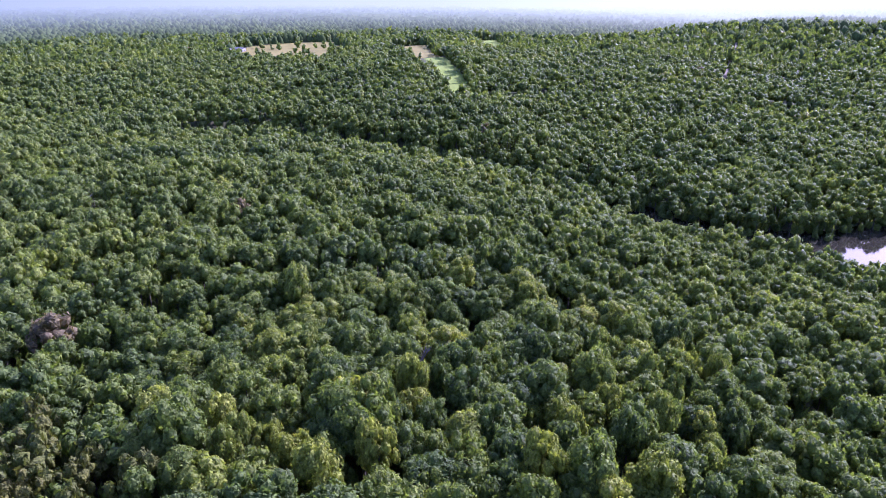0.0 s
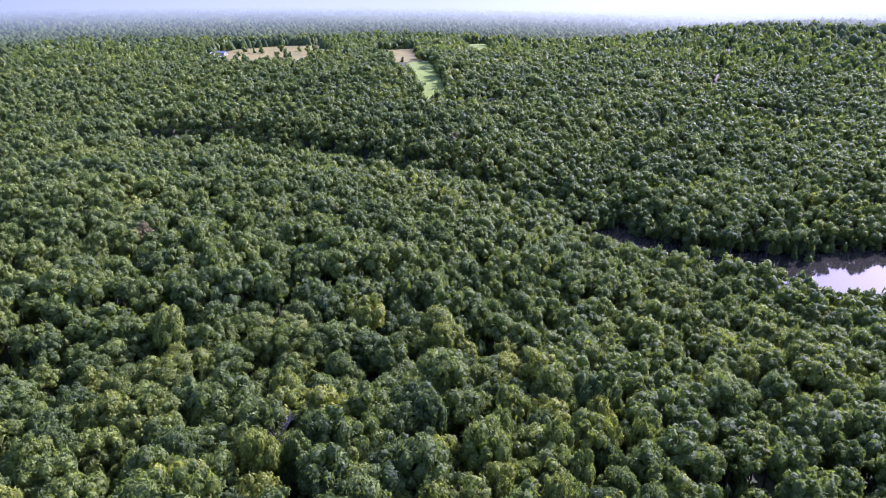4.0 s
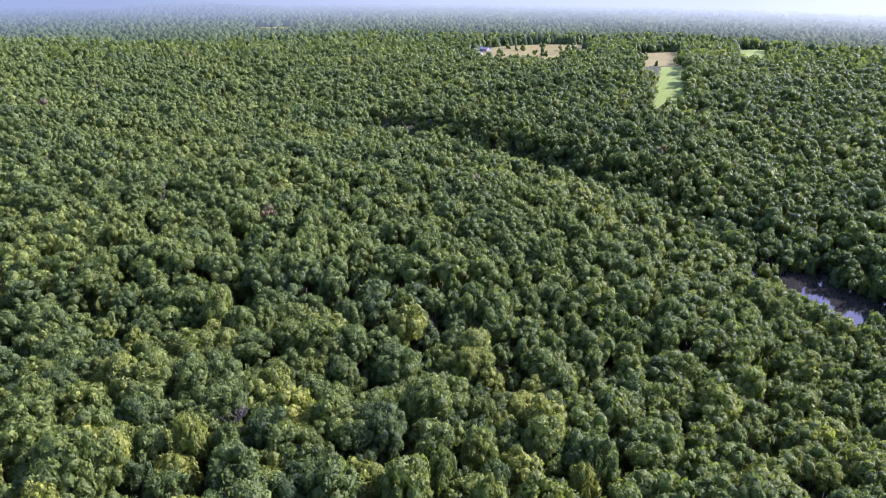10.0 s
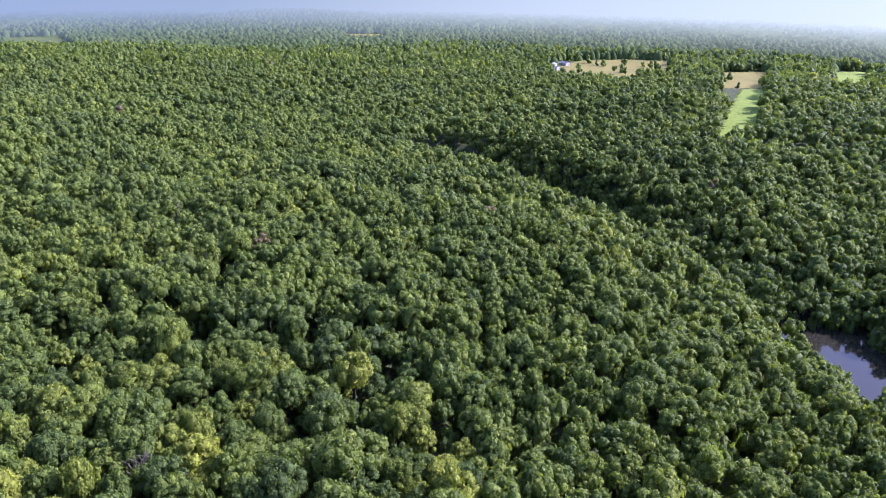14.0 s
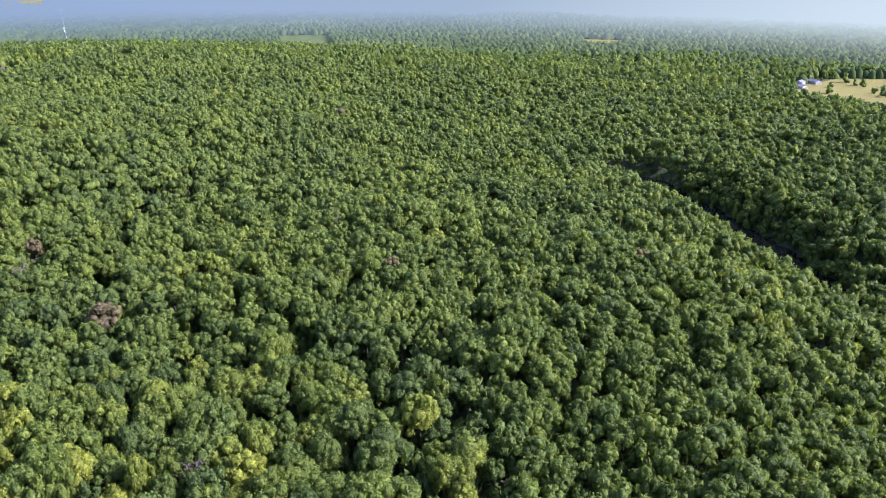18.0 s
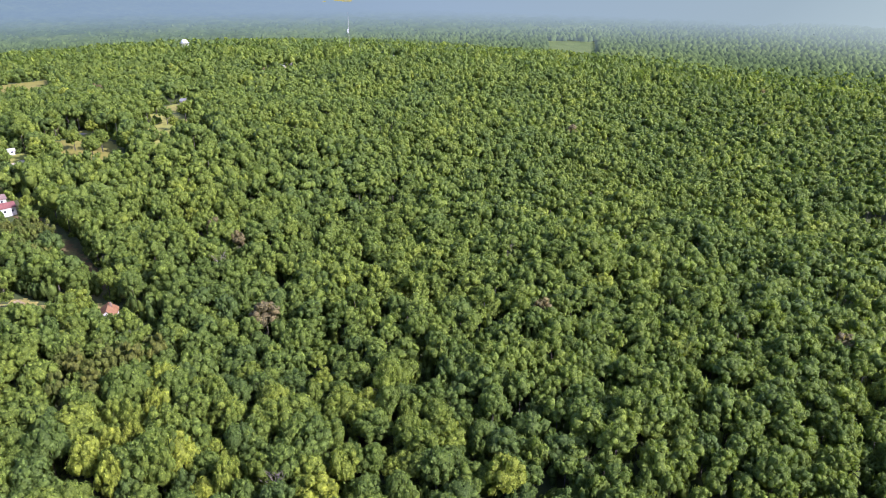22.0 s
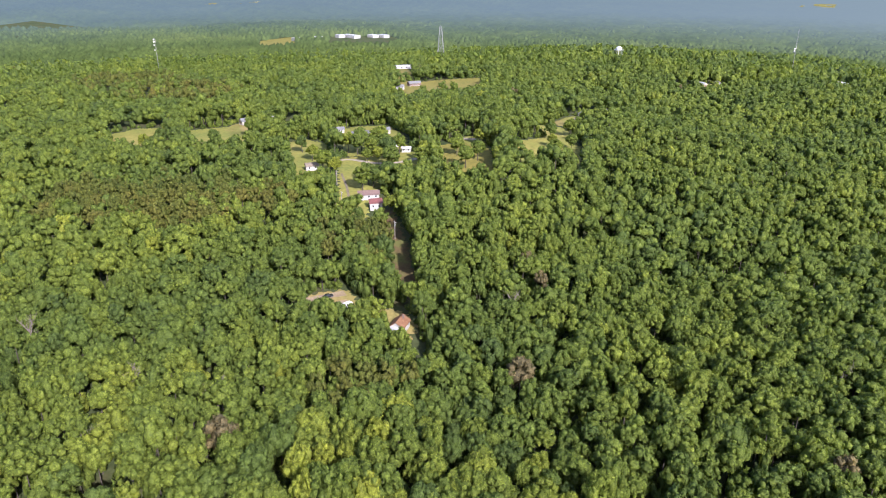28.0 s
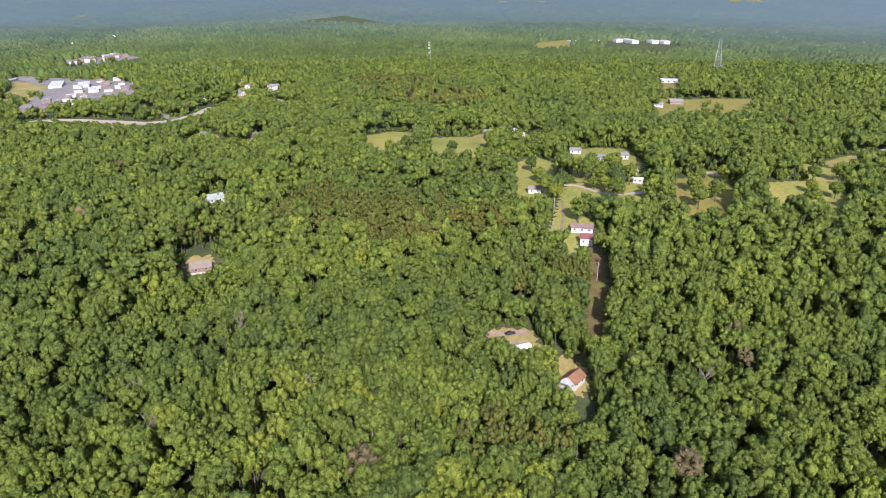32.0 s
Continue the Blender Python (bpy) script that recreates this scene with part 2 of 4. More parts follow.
POOL = [(200, 326), (312, 374)]      # where the arm widens into the lake
HEART = (-5.0, 140.0)       # the middle of the flight, from which the woods thin out in detail
rng = np.random.default_rng(7)


def smooth(v, a, b):
    s = np.clip((v - a) / (b - a), 0, 1)
    return s * s * (3 - 2 * s)


def along(x, y, line):
    """The distance of places from a line of points."""
    d = np.full(np.shape(x), 1e9)
    for (a, b), (c, e) in zip(line[:-1], line[1:]):
        t = np.clip(((x - a) * (c - a) + (y - b) * (e - b)) / ((c - a) ** 2 + (e - b) ** 2), 0, 1)
        d = np.minimum(d, np.hypot(x - a - t * (c - a), y - b - t * (e - b)))
    return d


def height(x, y):
    x, y = np.asarray(x, float), np.asarray(y, float)
    h = np.full(x.shape, BASE)
    for cx, cy, up, reach in HILLS + KNOLLS:
        h = h + up * np.exp(-((x - cx) ** 2 + (y - cy) ** 2) / (2 * reach * reach))
    far = np.hypot(x, y)
    roll = 14 * np.sin(x / 310 + 1.3) * np.cos(y / 420 - 0.4) + 9 * np.sin((x + y) / 205) + 7 * np.cos((x - 2 * y) / 260)
    h = h + smooth(far, 1500, 2400) * 0.9 * roll + smooth(far, 3000, 4800) * (30 + roll)
    # north and west of the flight the plateau ends in a brow, with a wide lower valley and long ridges beyond
    turn = np.degrees(np.arctan2(-x, y))
    brow = smooth(turn, -75, -50) * (1 - smooth(turn, 84, 112))
    edge = 1190 + 70 * np.sin(turn / 9.0) + 40 * np.sin(turn / 3.7 + 1)
    h = h - brow * smooth(far, edge, edge + 240) * 48
    h = h + brow * smooth(far, 1500, 2100) * 40 * np.sin(far / 250 + 1.7 * np.sin(turn / 17) + x / 900)
    wide = 9 * smooth(x, 70, 130) + 5 * (1 - smooth(x, -40, 0))
    s = np.minimum(smooth(along(x, y, RIVER) - wide, 12, 40), smooth(along(x, y, POOL), 26, 54))
    return (LAKE - 3) * (1 - s) + np.maximum(h, -17) * s


def z_at(x, y):
    return float(height(np.array([x]), np.array([y]))[0])


def inside(x, y, poly):
    ok = np.zeros(np.shape(x), bool)
    for (ax, ay), (bx, by) in zip(poly, poly[1:] + poly[:1]):
        cross = (ay > y) != (by > y)
        ok ^= cross & (x < (bx - ax) * (y - ay) / (by - ay + 1e-9) + ax)
    return ok


def from_arrays(name, verts, faces, mats, parent=None, tint=None, face_mat=None, soft=None):
    """A mesh object out of arrays: faces all of one width."""
    me = bpy.data.meshes.new(name)
    faces = np.asarray(faces, np.int32)
    k = faces.shape[1]
    me.vertices.add(len(verts))
    me.vertices.foreach_set("co", np.asarray(verts, np.float32).ravel())
    me.loops.add(faces.size)
    me.loops.foreach_set("vertex_index", faces.ravel())
    me.polygons.add(len(faces))
    me.polygons.foreach_set("loop_start", np.arange(0, faces.size, k, dtype=np.int32))
    for m in mats:
        me.materials.append(m)
    if face_mat is not None:
        me.polygons.foreach_set("material_index", np.asarray(face_mat, np.int32))
    if soft is not None:
        me.polygons.foreach_set("use_smooth", np.asarray(soft, bool))
    if tint is not None:
        me.attributes.new("tint", "FLOAT", "POINT").data.foreach_set("value", np.asarray(tint, np.float32))
    me.update()
    me.validate()
    ob = new(name, me)
    ob.parent = parent
    return ob


def grid(xs, ys, lift=0.0):
    """A sheet laid on the land: vertices and quads."""
    gx, gy = np.meshgrid(xs, ys)
    v = np.stack([gx, gy, height(gx, gy) + lift], -1).reshape(-1, 3)
    w, n = len(xs), np.arange(len(xs) * len(ys)).reshape(len(ys), len(xs))
    f = np.stack([n[:-1, :-1], n[:-1, 1:], n[1:, 1:], n[1:, :-1]], -1).reshape(-1, 4)
    return v, f


EDGE = 1620.0
steps = np.concatenate([np.arange(-EDGE, EDGE + 1, 12.5)])
v, f = grid(steps, steps)
ground = from_arrays("ground", v, f, [M_FLOOR])
tagged(ground, "dark leaf-littered forest floor on rolling hills", "ground", kind="structure")

# the distance runs on from the ground's edge to the horizon, as a ring of square frames
rings = np.concatenate([np.linspace(EDGE, 2600, 52), np.linspace(2630, 4900, 60)])
side = 241
sx = np.linspace(-1, 1, side)[:-1]
square = np.concatenate([np.stack([sx, -np.ones_like(sx)], 1), np.stack([np.ones_like(sx), sx], 1),
                         np.stack([-sx, np.ones_like(sx)], 1), np.stack([-np.ones_like(sx), -sx], 1)])
pts = rings[:, None, None] * square[None]
bump = rng.uniform(4, 17, pts.shape[:2]) * (rings > EDGE + 5)[:, None]
v = np.concatenate([pts, (height(pts[..., 0], pts[..., 1]) + bump)[..., None]], -1).reshape(-1, 3)
n = np.arange(len(v)).reshape(pts.shape[:2])
m2 = np.roll(n, -1, 1)
f = np.stack([n[:-1], m2[:-1], m2[1:], n[1:]], -1).reshape(-1, 4)
# no air between: the haze is emission in the material
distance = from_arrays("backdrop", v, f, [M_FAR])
tagged(distance, "wooded hills out to the horizon, blue haze painted in", "backdrop", kind="structure")

v, f = grid(np.linspace(-260, 420, 20), np.linspace(250, 640, 12))
v[:, 2] = LAKE
water = from_arrays("water", v, f, [M_WATER])
tagged(water, "still brown lake water between wooded banks", "water", kind="structure")

# ---- clearings ----
CLEAR = []          # every stretch of ground on which no tree of the woods stands


def sheet(name, poly, mat, label, lift=0.25, step=3.0, clear=True, group="", margin=3.5):
    """Open ground of an irregular outline, draped on the land."""
    px, py = np.array(poly, float).T
    if clear:       # crowns reach over the edge, so their trunks stand back from it
        cx, cy = px.mean(), py.mean()
        CLEAR.append([(x + margin * (x - cx) / math.hypot(x - cx, y - cy), y + margin * (y - cy) / math.hypot(x - cx, y - cy)) for x, y in poly])
    step = max(1.1, (np.ptp(px) + np.ptp(py)) / 130)
    xs, ys = np.arange(px.min() - step, px.max() + step, step), np.arange(py.min() - step, py.max() + step, step)
    v, f = grid(xs, ys, lift)
    mid = v[f].mean(1)
    wob = step * 0.8
    keep = inside(mid[:, 0] + wob * np.sin(mid[:, 1] * 1.7), mid[:, 1] + wob * np.sin(mid[:, 0] * 1.3), poly)
    used, back = np.unique(f[keep], return_inverse=True)
    v = v[used]
    v[:, :2] += rng.uniform(-0.3, 0.3, (len(v), 2)) * step
    v[:, 2] = height(v[:, 0], v[:, 1]) + lift
    ob = from_arrays(name, v, back.reshape(-1, 4), [mat])
    return tagged(ob, label, name.replace("_", " "), group, "structure")


def ribbon(name, line, width, mat, label, lift=0.35, clear=True, verge=2.0):
    """A road or track along a line of points."""
    line = np.array(line, float)
    seg = np.hypot(*np.diff(line, axis=0).T)
    s = np.concatenate([[0], np.cumsum(seg)])
    u = np.linspace(0, s[-1], max(3, int(s[-1] / 4)))
    c = np.stack([np.interp(u, s, line[:, 0]), np.interp(u, s, line[:, 1])], 1)
    for _ in range(4):
        c[1:-1] = (c[:-2] + 2 * c[1:-1] + c[2:]) / 4
    d = np.gradient(c, axis=0)
    d /= np.linalg.norm(d, axis=1, keepdims=True) + 1e-9
    nrm = np.stack([-d[:, 1], d[:, 0]], 1)
    w = width / 2 * (1 + 0.08 * rng.normal(size=(len(c), 1)))
    cols = np.stack([c - nrm * w, c - nrm * w * 0.3, c + nrm * w * 0.3, c + nrm * w], 1)
    v = np.concatenate([cols, (height(cols[..., 0], cols[..., 1]) + lift)[..., None]], -1).reshape(-1, 3)
    n = np.arange(len(v)).reshape(-1, 4)
    f = np.stack([n[:-1, :-1], n[:-1, 1:], n[1:, 1:], n[1:, :-1]], -1).reshape(-1, 4)
    if clear:
        e1, e2 = c - nrm * (width / 2 + verge), c + nrm * (width / 2 + verge)
        CLEAR.append([tuple(p) for p in e1[::3]] + [tuple(p) for p in e2[::-1][::3]])
    return tagged(from_arrays(name, v, f, [mat]), label, name.replace("_", " "), kind="structure")


# the near house's yard, with the drive
sheet("yard", [(-126, 50), (-136, 62), (-130, 70), (-126, 78), (-129, 84), (-129, 93), (-121, 100), (-112, 101), (-108, 96), (-109, 88), (-112, 80), (-114, 69), (-108, 65), (-114, 54)], M_LAWN, "sunlit yard of short yellowing grass in the woods", margin=2.2)
CLEAR.append([(-121, 99), (-111, 92), (-98, 99), (-92, 108), (-102, 114)])
sheet("cut", [(-222, 42), (-221, 52), (-191, 70), (-140, 96), (-135, 90), (-172, 69), (-194, 58)], M_SOIL, "strip of red soil and grass cut through the woods")
sheet("meadow", [(-205, 25), (-232, 14), (-272, -5), (-292, -12), (-308, 2), (-325, 30), (-272, 50), (-249, 34), (-230, 35), (-207, 42), (-200, 36)], M_GRASS, "sunlit meadow of short yellow-green grass")
sheet("meadow", [(-308, -68), (-342, -68), (-330, -42), (-260, -4), (-236, 2), (-240, -15)], M_GRASS, "sunlit meadow edged by tall trees")
sheet("yard", [(-362, -60), (-395, -48), (-408, -25), (-364, 6), (-300, 34), (-292, 24), (-309, 14), (-300, -10)], M_GRASS, "lawns round the white houses")
sheet("meadow", [(-346, 37), (-360, 51), (-348, 74), (-296, 90), (-276, 74), (-286, 61)], M_DRY, "dry brown meadow on the ridge")
sheet("yard", [(-375, 43), (-386, 55), (-352, 72), (-346, 62)], M_GRASS, "lawn round a looping drive")
sheet("meadow", [(-381, 85), (-406, 103), (-394, 131), (-331, 138), (-315, 101)], M_GRASS, "long green meadow before a tree line")
sheet("meadow", [(-457, 86), (-462, 113), (-376, 132), (-369, 111)], M_GRASS, "small green meadow on the ridge")
sheet("field", [(-561, -82), (-668, -109), (-714, -76), (-748, -31), (-599, -9), (-556, -53)], M_DRY, "dry tan hayfield on the hilltop")
sheet("field", [(-808, -176), (-824, -158), (-610, -70), (-597, -85)], M_DRY, "strip of dry tan grass before a long white shed")
sheet("meadow", [(-317, -218), (-340, -212), (-349, -195), (-270, -122), (-262, -142), (-256, -158)], M_GRASS, "green pasture between tree lines")
sheet("meadow", [(-341, -170), (-374, -142), (-304, -80), (-274, -80), (-262, -99)], M_GRASS, "green pasture between tree lines")
sheet("yard", [(-79, -105), (-87, -97), (-80, -84), (-69, -85), (-70, -96)], M_LAWN, "lawn beside a tan-roofed house")
sheet("yard", [(-136, -174), (-147, -164), (-128, -142), (-118, -147), (-121, -158)], M_GRASS, "lawn beside a white house")
sheet("field", [(-24, 912), (0, 930), (30, 672), (3, 660)], M_GREENF, "bright green pasture sloping to the woods")
sheet("field", [(-84, 1085), (-28, 1125), (-6, 935), (-42, 905)], M_DRY, "dry tan hayfield above the pasture")
CLEAR.append([(-42, 905), (-6, 935), (16, 798), (-22, 779)])
sheet("field", [(-292, 1125), (-247, 1176), (-205, 1150), (-150, 946), (-138, 880), (-186, 880), (-231, 900), (-300, 1018)], M_DRY, "wide dry tan field on the far hilltop")
sheet("field", [(-240, 1176), (-174, 1192), (-112, 942), (-150, 946)], M_DRY, "dry tan field behind a hedge")
sheet("field", [(46, 1162), (82, 1183), (85, 980), (58, 952)], M_GREENF, "small green field in the woods")
sheet("field", [(-920, 1350), (-840, 1395), (-770, 1270), (-840, 1240)], M_DRY, "pale tan field in the wooded distance")
sheet("field", [(415, 1215), (445, 1290), (560, 1240), (520, 1175)], M_GREENF, "pale green field near the horizon")
sheet("field", [(-1441, 891), (-1385, 990), (-1090, 835), (-1112, 740)], M_CUT, "pale green clear-cut in the distance")
sheet("sand_bank", [(-212, 556), (-205, 580), (-188, 576), (-188, 556)], M_SAND, "sandy bank at the head of the lake arm", 0.8)
CLEAR.append([(-212, 548), (-196, 588), (-176, 580), (-160, 556), (-140, 520), (-172, 522)])
sheet("dam", [(296, 680), (312, 694), (348, 650), (330, 632)], M_SAND, "bare sandy dam beside a small pond", 0.8)
sheet("field", [(-1356, -720), (-1475, -692), (-1274, -568), (-1178, -600)], M_DRY, "bare tan field before distant sheds")
sheet("field", [(-928, -1398), (-1014, -1365), (-1035, -1394), (-954, -1420)], M_DRY, "tan strip of bare ground beyond the town")
sheet("pond", [(-1184, -1251), (-1238, -1240), (-1289, -1280), (-1250, -1300), (-1215, -1283)], M_WATER, "small pond in the wooded distance")
sheet("field", [(-995, -2226), (-1050, -2170), (-1082, -2186), (-1019, -2238)], M_DRY, "tan clearing on a far slope", 12.0)
sheet("field", [(-2482, -1634), (-2304, -1302), (-2420, -1340), (-2600, -1680)], M_DRY, "tan fields on a far ridge", 12.0)
sheet("field", [(-2747, -766), (-2782, -655), (-2880, -680), (-2860, -790)], M_DRY, "tan clearing near the horizon", 12.0)
sheet("field", [(-3138, 625), (-3023, 729), (-3110, 750), (-3240, 650)], M_DRY, "tan clearing near the horizon", 12.0)
sheet("field", [(-627, -768), (-695, -796), (-731, -834), (-680, -842)], M_DRY, "dry tan field beside the town")
sheet("field", [(-1000, 50), (-1025, 75), (-1035, 150), (-960, 160), (-930, 95), (-930, 60)], M_GRASS, "open grass round a water tower")
CLEAR.append([(-495, -1150), (-640, -1150), (-560, -1000), (-430, -1010)])
for x, y in ((-210, 46), (-199, 51), (-228, 40)):
    CLEAR.append([(x + 11 * math.cos(a), y + 11 * math.sin(a)) for a in np.linspace(0, 2 * math.pi, 9)[:-1]])
ribbon("lane", [(-285, -14), (-295, -8), (-290, 4), (-289, 16), (-293, 25), (-305, 33), (-330, 44)], 3.6, M_GRAVEL, "pale gravel lane across the meadow")
ribbon("drive", [(-372, 46), (-378, 54), (-370, 60), (-366, 52), (-372, 46)], 3.0, M_GRAVEL, "looping gravel drive before the trees")
ribbon("drive", [(-214, 30), (-228, 22), (-240, 16), (-262, 2)], 1.5, M_DIRT, "worn dirt track beside the meadow", 0.45)
ribbon("drive", [(-120, 50), (-127, 57), (-133, 63)], 4.0, M_SAND, "pale gravel drive at the edge of the woods")
ribbon("drive", [(-116, 57), (-122, 63), (-127, 67)], 3.0, M_SAND, "pale gravel drive at the edge of the woods", 0.45)
ribbon("road", [(285, 750), (330, 860), (381, 978), (417, 1065), (480, 1200), (555, 1342)], 2.4, M_DIRT, "pale dirt road through the woods on the far hill", verge=2.2)
ribbon("road", [(-205, -600), (-225, -563), (-235, -528), (-242, -496), (-254, -450), (-277, -435), (-302, -440), (-330, -455)], 11, M_GRAVEL, "pale road along the edge of the town", 0.6, verge=8.0)
LOW_GROWTH = [(-205, -606), (-240, -528), (-262, -455), (-300, -452), (-345, -468), (-365, -440), (-325, -395), (-225, -372), (-170, -500), (-180, -600)]
CLEAR.append(LOW_GROWTH)
ribbon("road", [(-277, -441), (-282, -480), (-286, -514), (-300, -560)], 9, M_ASPHALT, "side road that climbs into the town", 0.7)
sheet("verge", [(-200, -590), (-232, -530), (-252, -452), (-240, -440), (-205, -500), (-185, -560)], M_LAWN, "dry verge below the town road", 0.3, clear=False)
sheet("car_park", [(-345, -1015), (-375, -1040), (-405, -850), (-410, -763), (-385, -712), (-345, -625), (-285, -640), (-235, -690), (-260, -740), (-335, -850)], M_ASPHALT, "pale paved streets and car parks of a small town", 0.5, 6)
CLEAR.append([(-285, -640), (-345, -625), (-330, -590), (-230, -600), (-200, -640), (-235, -690)])
sheet("verge", [(-345, -1005), (-340, -850), (-265, -740), (-240, -692), (-215, -715), (-300, -900)], M_LAWN, "dry grass below the town", 0.3)
sheet("car_park", [(-495, -1180), (-485, -1260), (-650, -1225), (-640, -1150), (-520, -1110)], M_ASPHALT, "pale paved streets at the far end of the town", 0.5, 6)

# ---- houses, towers and what stands round them ----
M_WHITE = textured("white_siding", [(0.3, (0.313, 0.306, 0.292)), (0.7, (0.394, 0.387, 0.370))], 0.8, 0.6, 9, 0.1)
M_CREAM = textured("cream_siding", [(0.3, (0.315, 0.285, 0.237)), (0.7, (0.390, 0.348, 0.288))], 0.8, 0.7, 9, 0.1)
M_BRICK = textured("red_brick", [(0.3, (0.15, 0.105, 0.085)), (0.7, (0.20, 0.140, 0.115))], 0.9, 0.85, 9, 0.3)
M_R_BROWN = textured("brown_shingles", [(0.3, (0.143, 0.071, 0.039)), (0.7, (0.214, 0.117, 0.064))], 0.7, 0.85, 9, 0.4)
M_R_PINK = textured("faded_red_metal_roof", [(0.3, (0.122, 0.079, 0.067)), (0.7, (0.167, 0.113, 0.095))], 0.5, 0.55, 9, 0.15)
M_R_RED = textured("dark_red_metal_roof", [(0.3, (0.110, 0.040, 0.036)), (0.7, (0.160, 0.062, 0.052))], 0.5, 0.55, 9, 0.15)
M_R_GREY = textured("grey_shingles", [(0.3, (0.12, 0.119, 0.117)), (0.7, (0.18, 0.178, 0.172))], 0.6, 0.8, 9, 0.3)
M_R_WHITE = textured("pale_metal_roof", [(0.3, (0.302, 0.302, 0.297)), (0.7, (0.389, 0.386, 0.378))], 0.4, 0.5, 9, 0.1)
M_R_TAN = textured("tan_shingles", [(0.3, (0.135, 0.110, 0.082)), (0.7, (0.185, 0.152, 0.114))], 0.6, 0.8, 9, 0.3)
M_R_GREEN = textured("pale_green_roof", [(0.3, (0.17, 0.20, 0.17)), (0.7, (0.25, 0.28, 0.245))], 0.5, 0.6, 9, 0.2)
M_R_ORANGE = textured("orange_red_roof", [(0.3, (0.19, 0.075, 0.045)), (0.7, (0.25, 0.110, 0.065))], 0.5, 0.75, 9, 0.3)
M_FOUND = textured("concrete_block", [(0.3, (0.30, 0.29, 0.27)), (0.7, (0.40, 0.385, 0.36))], 1.0, 0.9, 9, 0.3)
M_STEEL = textured("galvanised_steel", [(0.3, (0.20, 0.205, 0.21)), (0.7, (0.30, 0.305, 0.31))], 0.8, 0.5, 9, 0.1, 0.4)
M_POLE = textured("weathered_pole", [(0.3, (0.22, 0.20, 0.175)), (0.7, (0.31, 0.29, 0.26))], 1.2, 0.9, 9, 0.3)
M_TANK = textured("white_tank_paint", [(0.3, (0.480, 0.480, 0.472)), (0.7, (0.576, 0.576, 0.568))], 0.3, 0.45, 9, 0.05)
M_CARPAINT = textured("black_car_paint", [(0.3, (0.018, 0.019, 0.022)), (0.7, (0.03, 0.031, 0.035))], 0.6, 0.25, 9, 0.02)
M_TYRE = textured("tyre_rubber", [(0.3, (0.02, 0.02, 0.02)), (0.7, (0.035, 0.035, 0.035))], 3.0, 0.9, 9, 0.2)
M_GLASS, nt, b = material("window_glass")
b.inputs["Base Color"].default_value = (0.03, 0.035, 0.04, 1)
b.inputs["Roughness"].default_value = 0.08
b.inputs["Metallic"].default_value = 0.0


def part(name, bm, mat, parent, label=""):
    me = bpy.data.meshes.new(name)
    bm.normal_update()
    bm.to_mesh(me)
    bm.free()
    me.materials.append(mat)
    ob = new(name, me)
    ob.parent = parent
    return tagged(ob, label)


def box(size, at, bm=None, bevel=0.0):
    bm = bm or bmesh.new()
    made = bmesh.ops.create_cube(bm, size=1.0, matrix=Matrix.Translation(at) @ Matrix.Diagonal((*size, 1)))
    if bevel:
        edges = {e for q in made["verts"] for e in q.link_edges}
        bmesh.ops.bevel(bm, geom=list(edges), offset=bevel, segments=2, affect="EDGES", profile=0.6)
    return bm


def rod(a, b, r0, r1=None, segments=8, bm=None):
    bm = bm or bmesh.new()
    a, b = Vector(a), Vector(b)
    turn = (b - a).to_track_quat("Z", "Y").to_matrix().to_4x4()
    bmesh.ops.create_cone(bm, cap_ends=True, segments=segments, radius1=r0, radius2=r0 if r1 is None else r1, depth=(b - a).length,
                          matrix=Matrix.Translation((a + b) / 2) @ turn)
    return bm


def prism(w, d, z0, rise):
    """The two gables above the eaves, as one solid along y."""
    bm = bmesh.new()
    q = [bm.verts.new(p) for p in ((-w / 2, -d / 2, z0), (w / 2, -d / 2, z0), (0, -d / 2, z0 + rise), (-w / 2, d / 2, z0), (w / 2, d / 2, z0), (0, d / 2, z0 + rise))]
    for k in ((0, 1, 2), (5, 4, 3), (0, 2, 5, 3), (1, 4, 5, 2), (0, 3, 4, 1)):
        bm.faces.new([q[n] for n in k])
    return bm


def slab(w, d, z0, rise, side, thick=0.16, over=0.45):
    """One pitch of a gable roof, with its overhang."""
    k = rise / (w / 2)
    out = w / 2 + over
    bm = bmesh.new()
    low = [(side * out, z0 - over * k), (0, z0 + rise + 0.02)]
    q = [bm.verts.new((x, y, z + t)) for t in (0.03, 0.03 + thick) for y in (-d / 2 - over, d / 2 + over) for x, z in low]
    for n in ((0, 1, 3, 2), (4, 6, 7, 5), (0, 4, 5, 1), (2, 3, 7, 6), (0, 2, 6, 4), (1, 5, 7, 3)):
        bm.faces.new([q[i] for i in n])
    bmesh.ops.recalc_face_normals(bm, faces=bm.faces)
    return bm


def window(parent, x, y, z, along_x, w=0.85, h=1.0):
    """A window proud of its wall: a frame with its pane."""
    sx, sy = (w, 0.10) if along_x else (0.10, w)
    fr = part("window", box((sx + (0.16 if along_x else 0), sy + (0 if along_x else 0.16), h + 0.16), (x, y, z)), M_WHITE, parent)
    part("pane", box((sx + (0 if along_x else 0.04), sy + (0.04 if along_x else 0), h), (x, y, z)), M_GLASS, fr)


def cleared(x, y, r):
    CLEAR.append([(x + r * math.cos(a), y + r * math.sin(a)) for a in np.linspace(0, 2 * math.pi, 9)[:-1]])


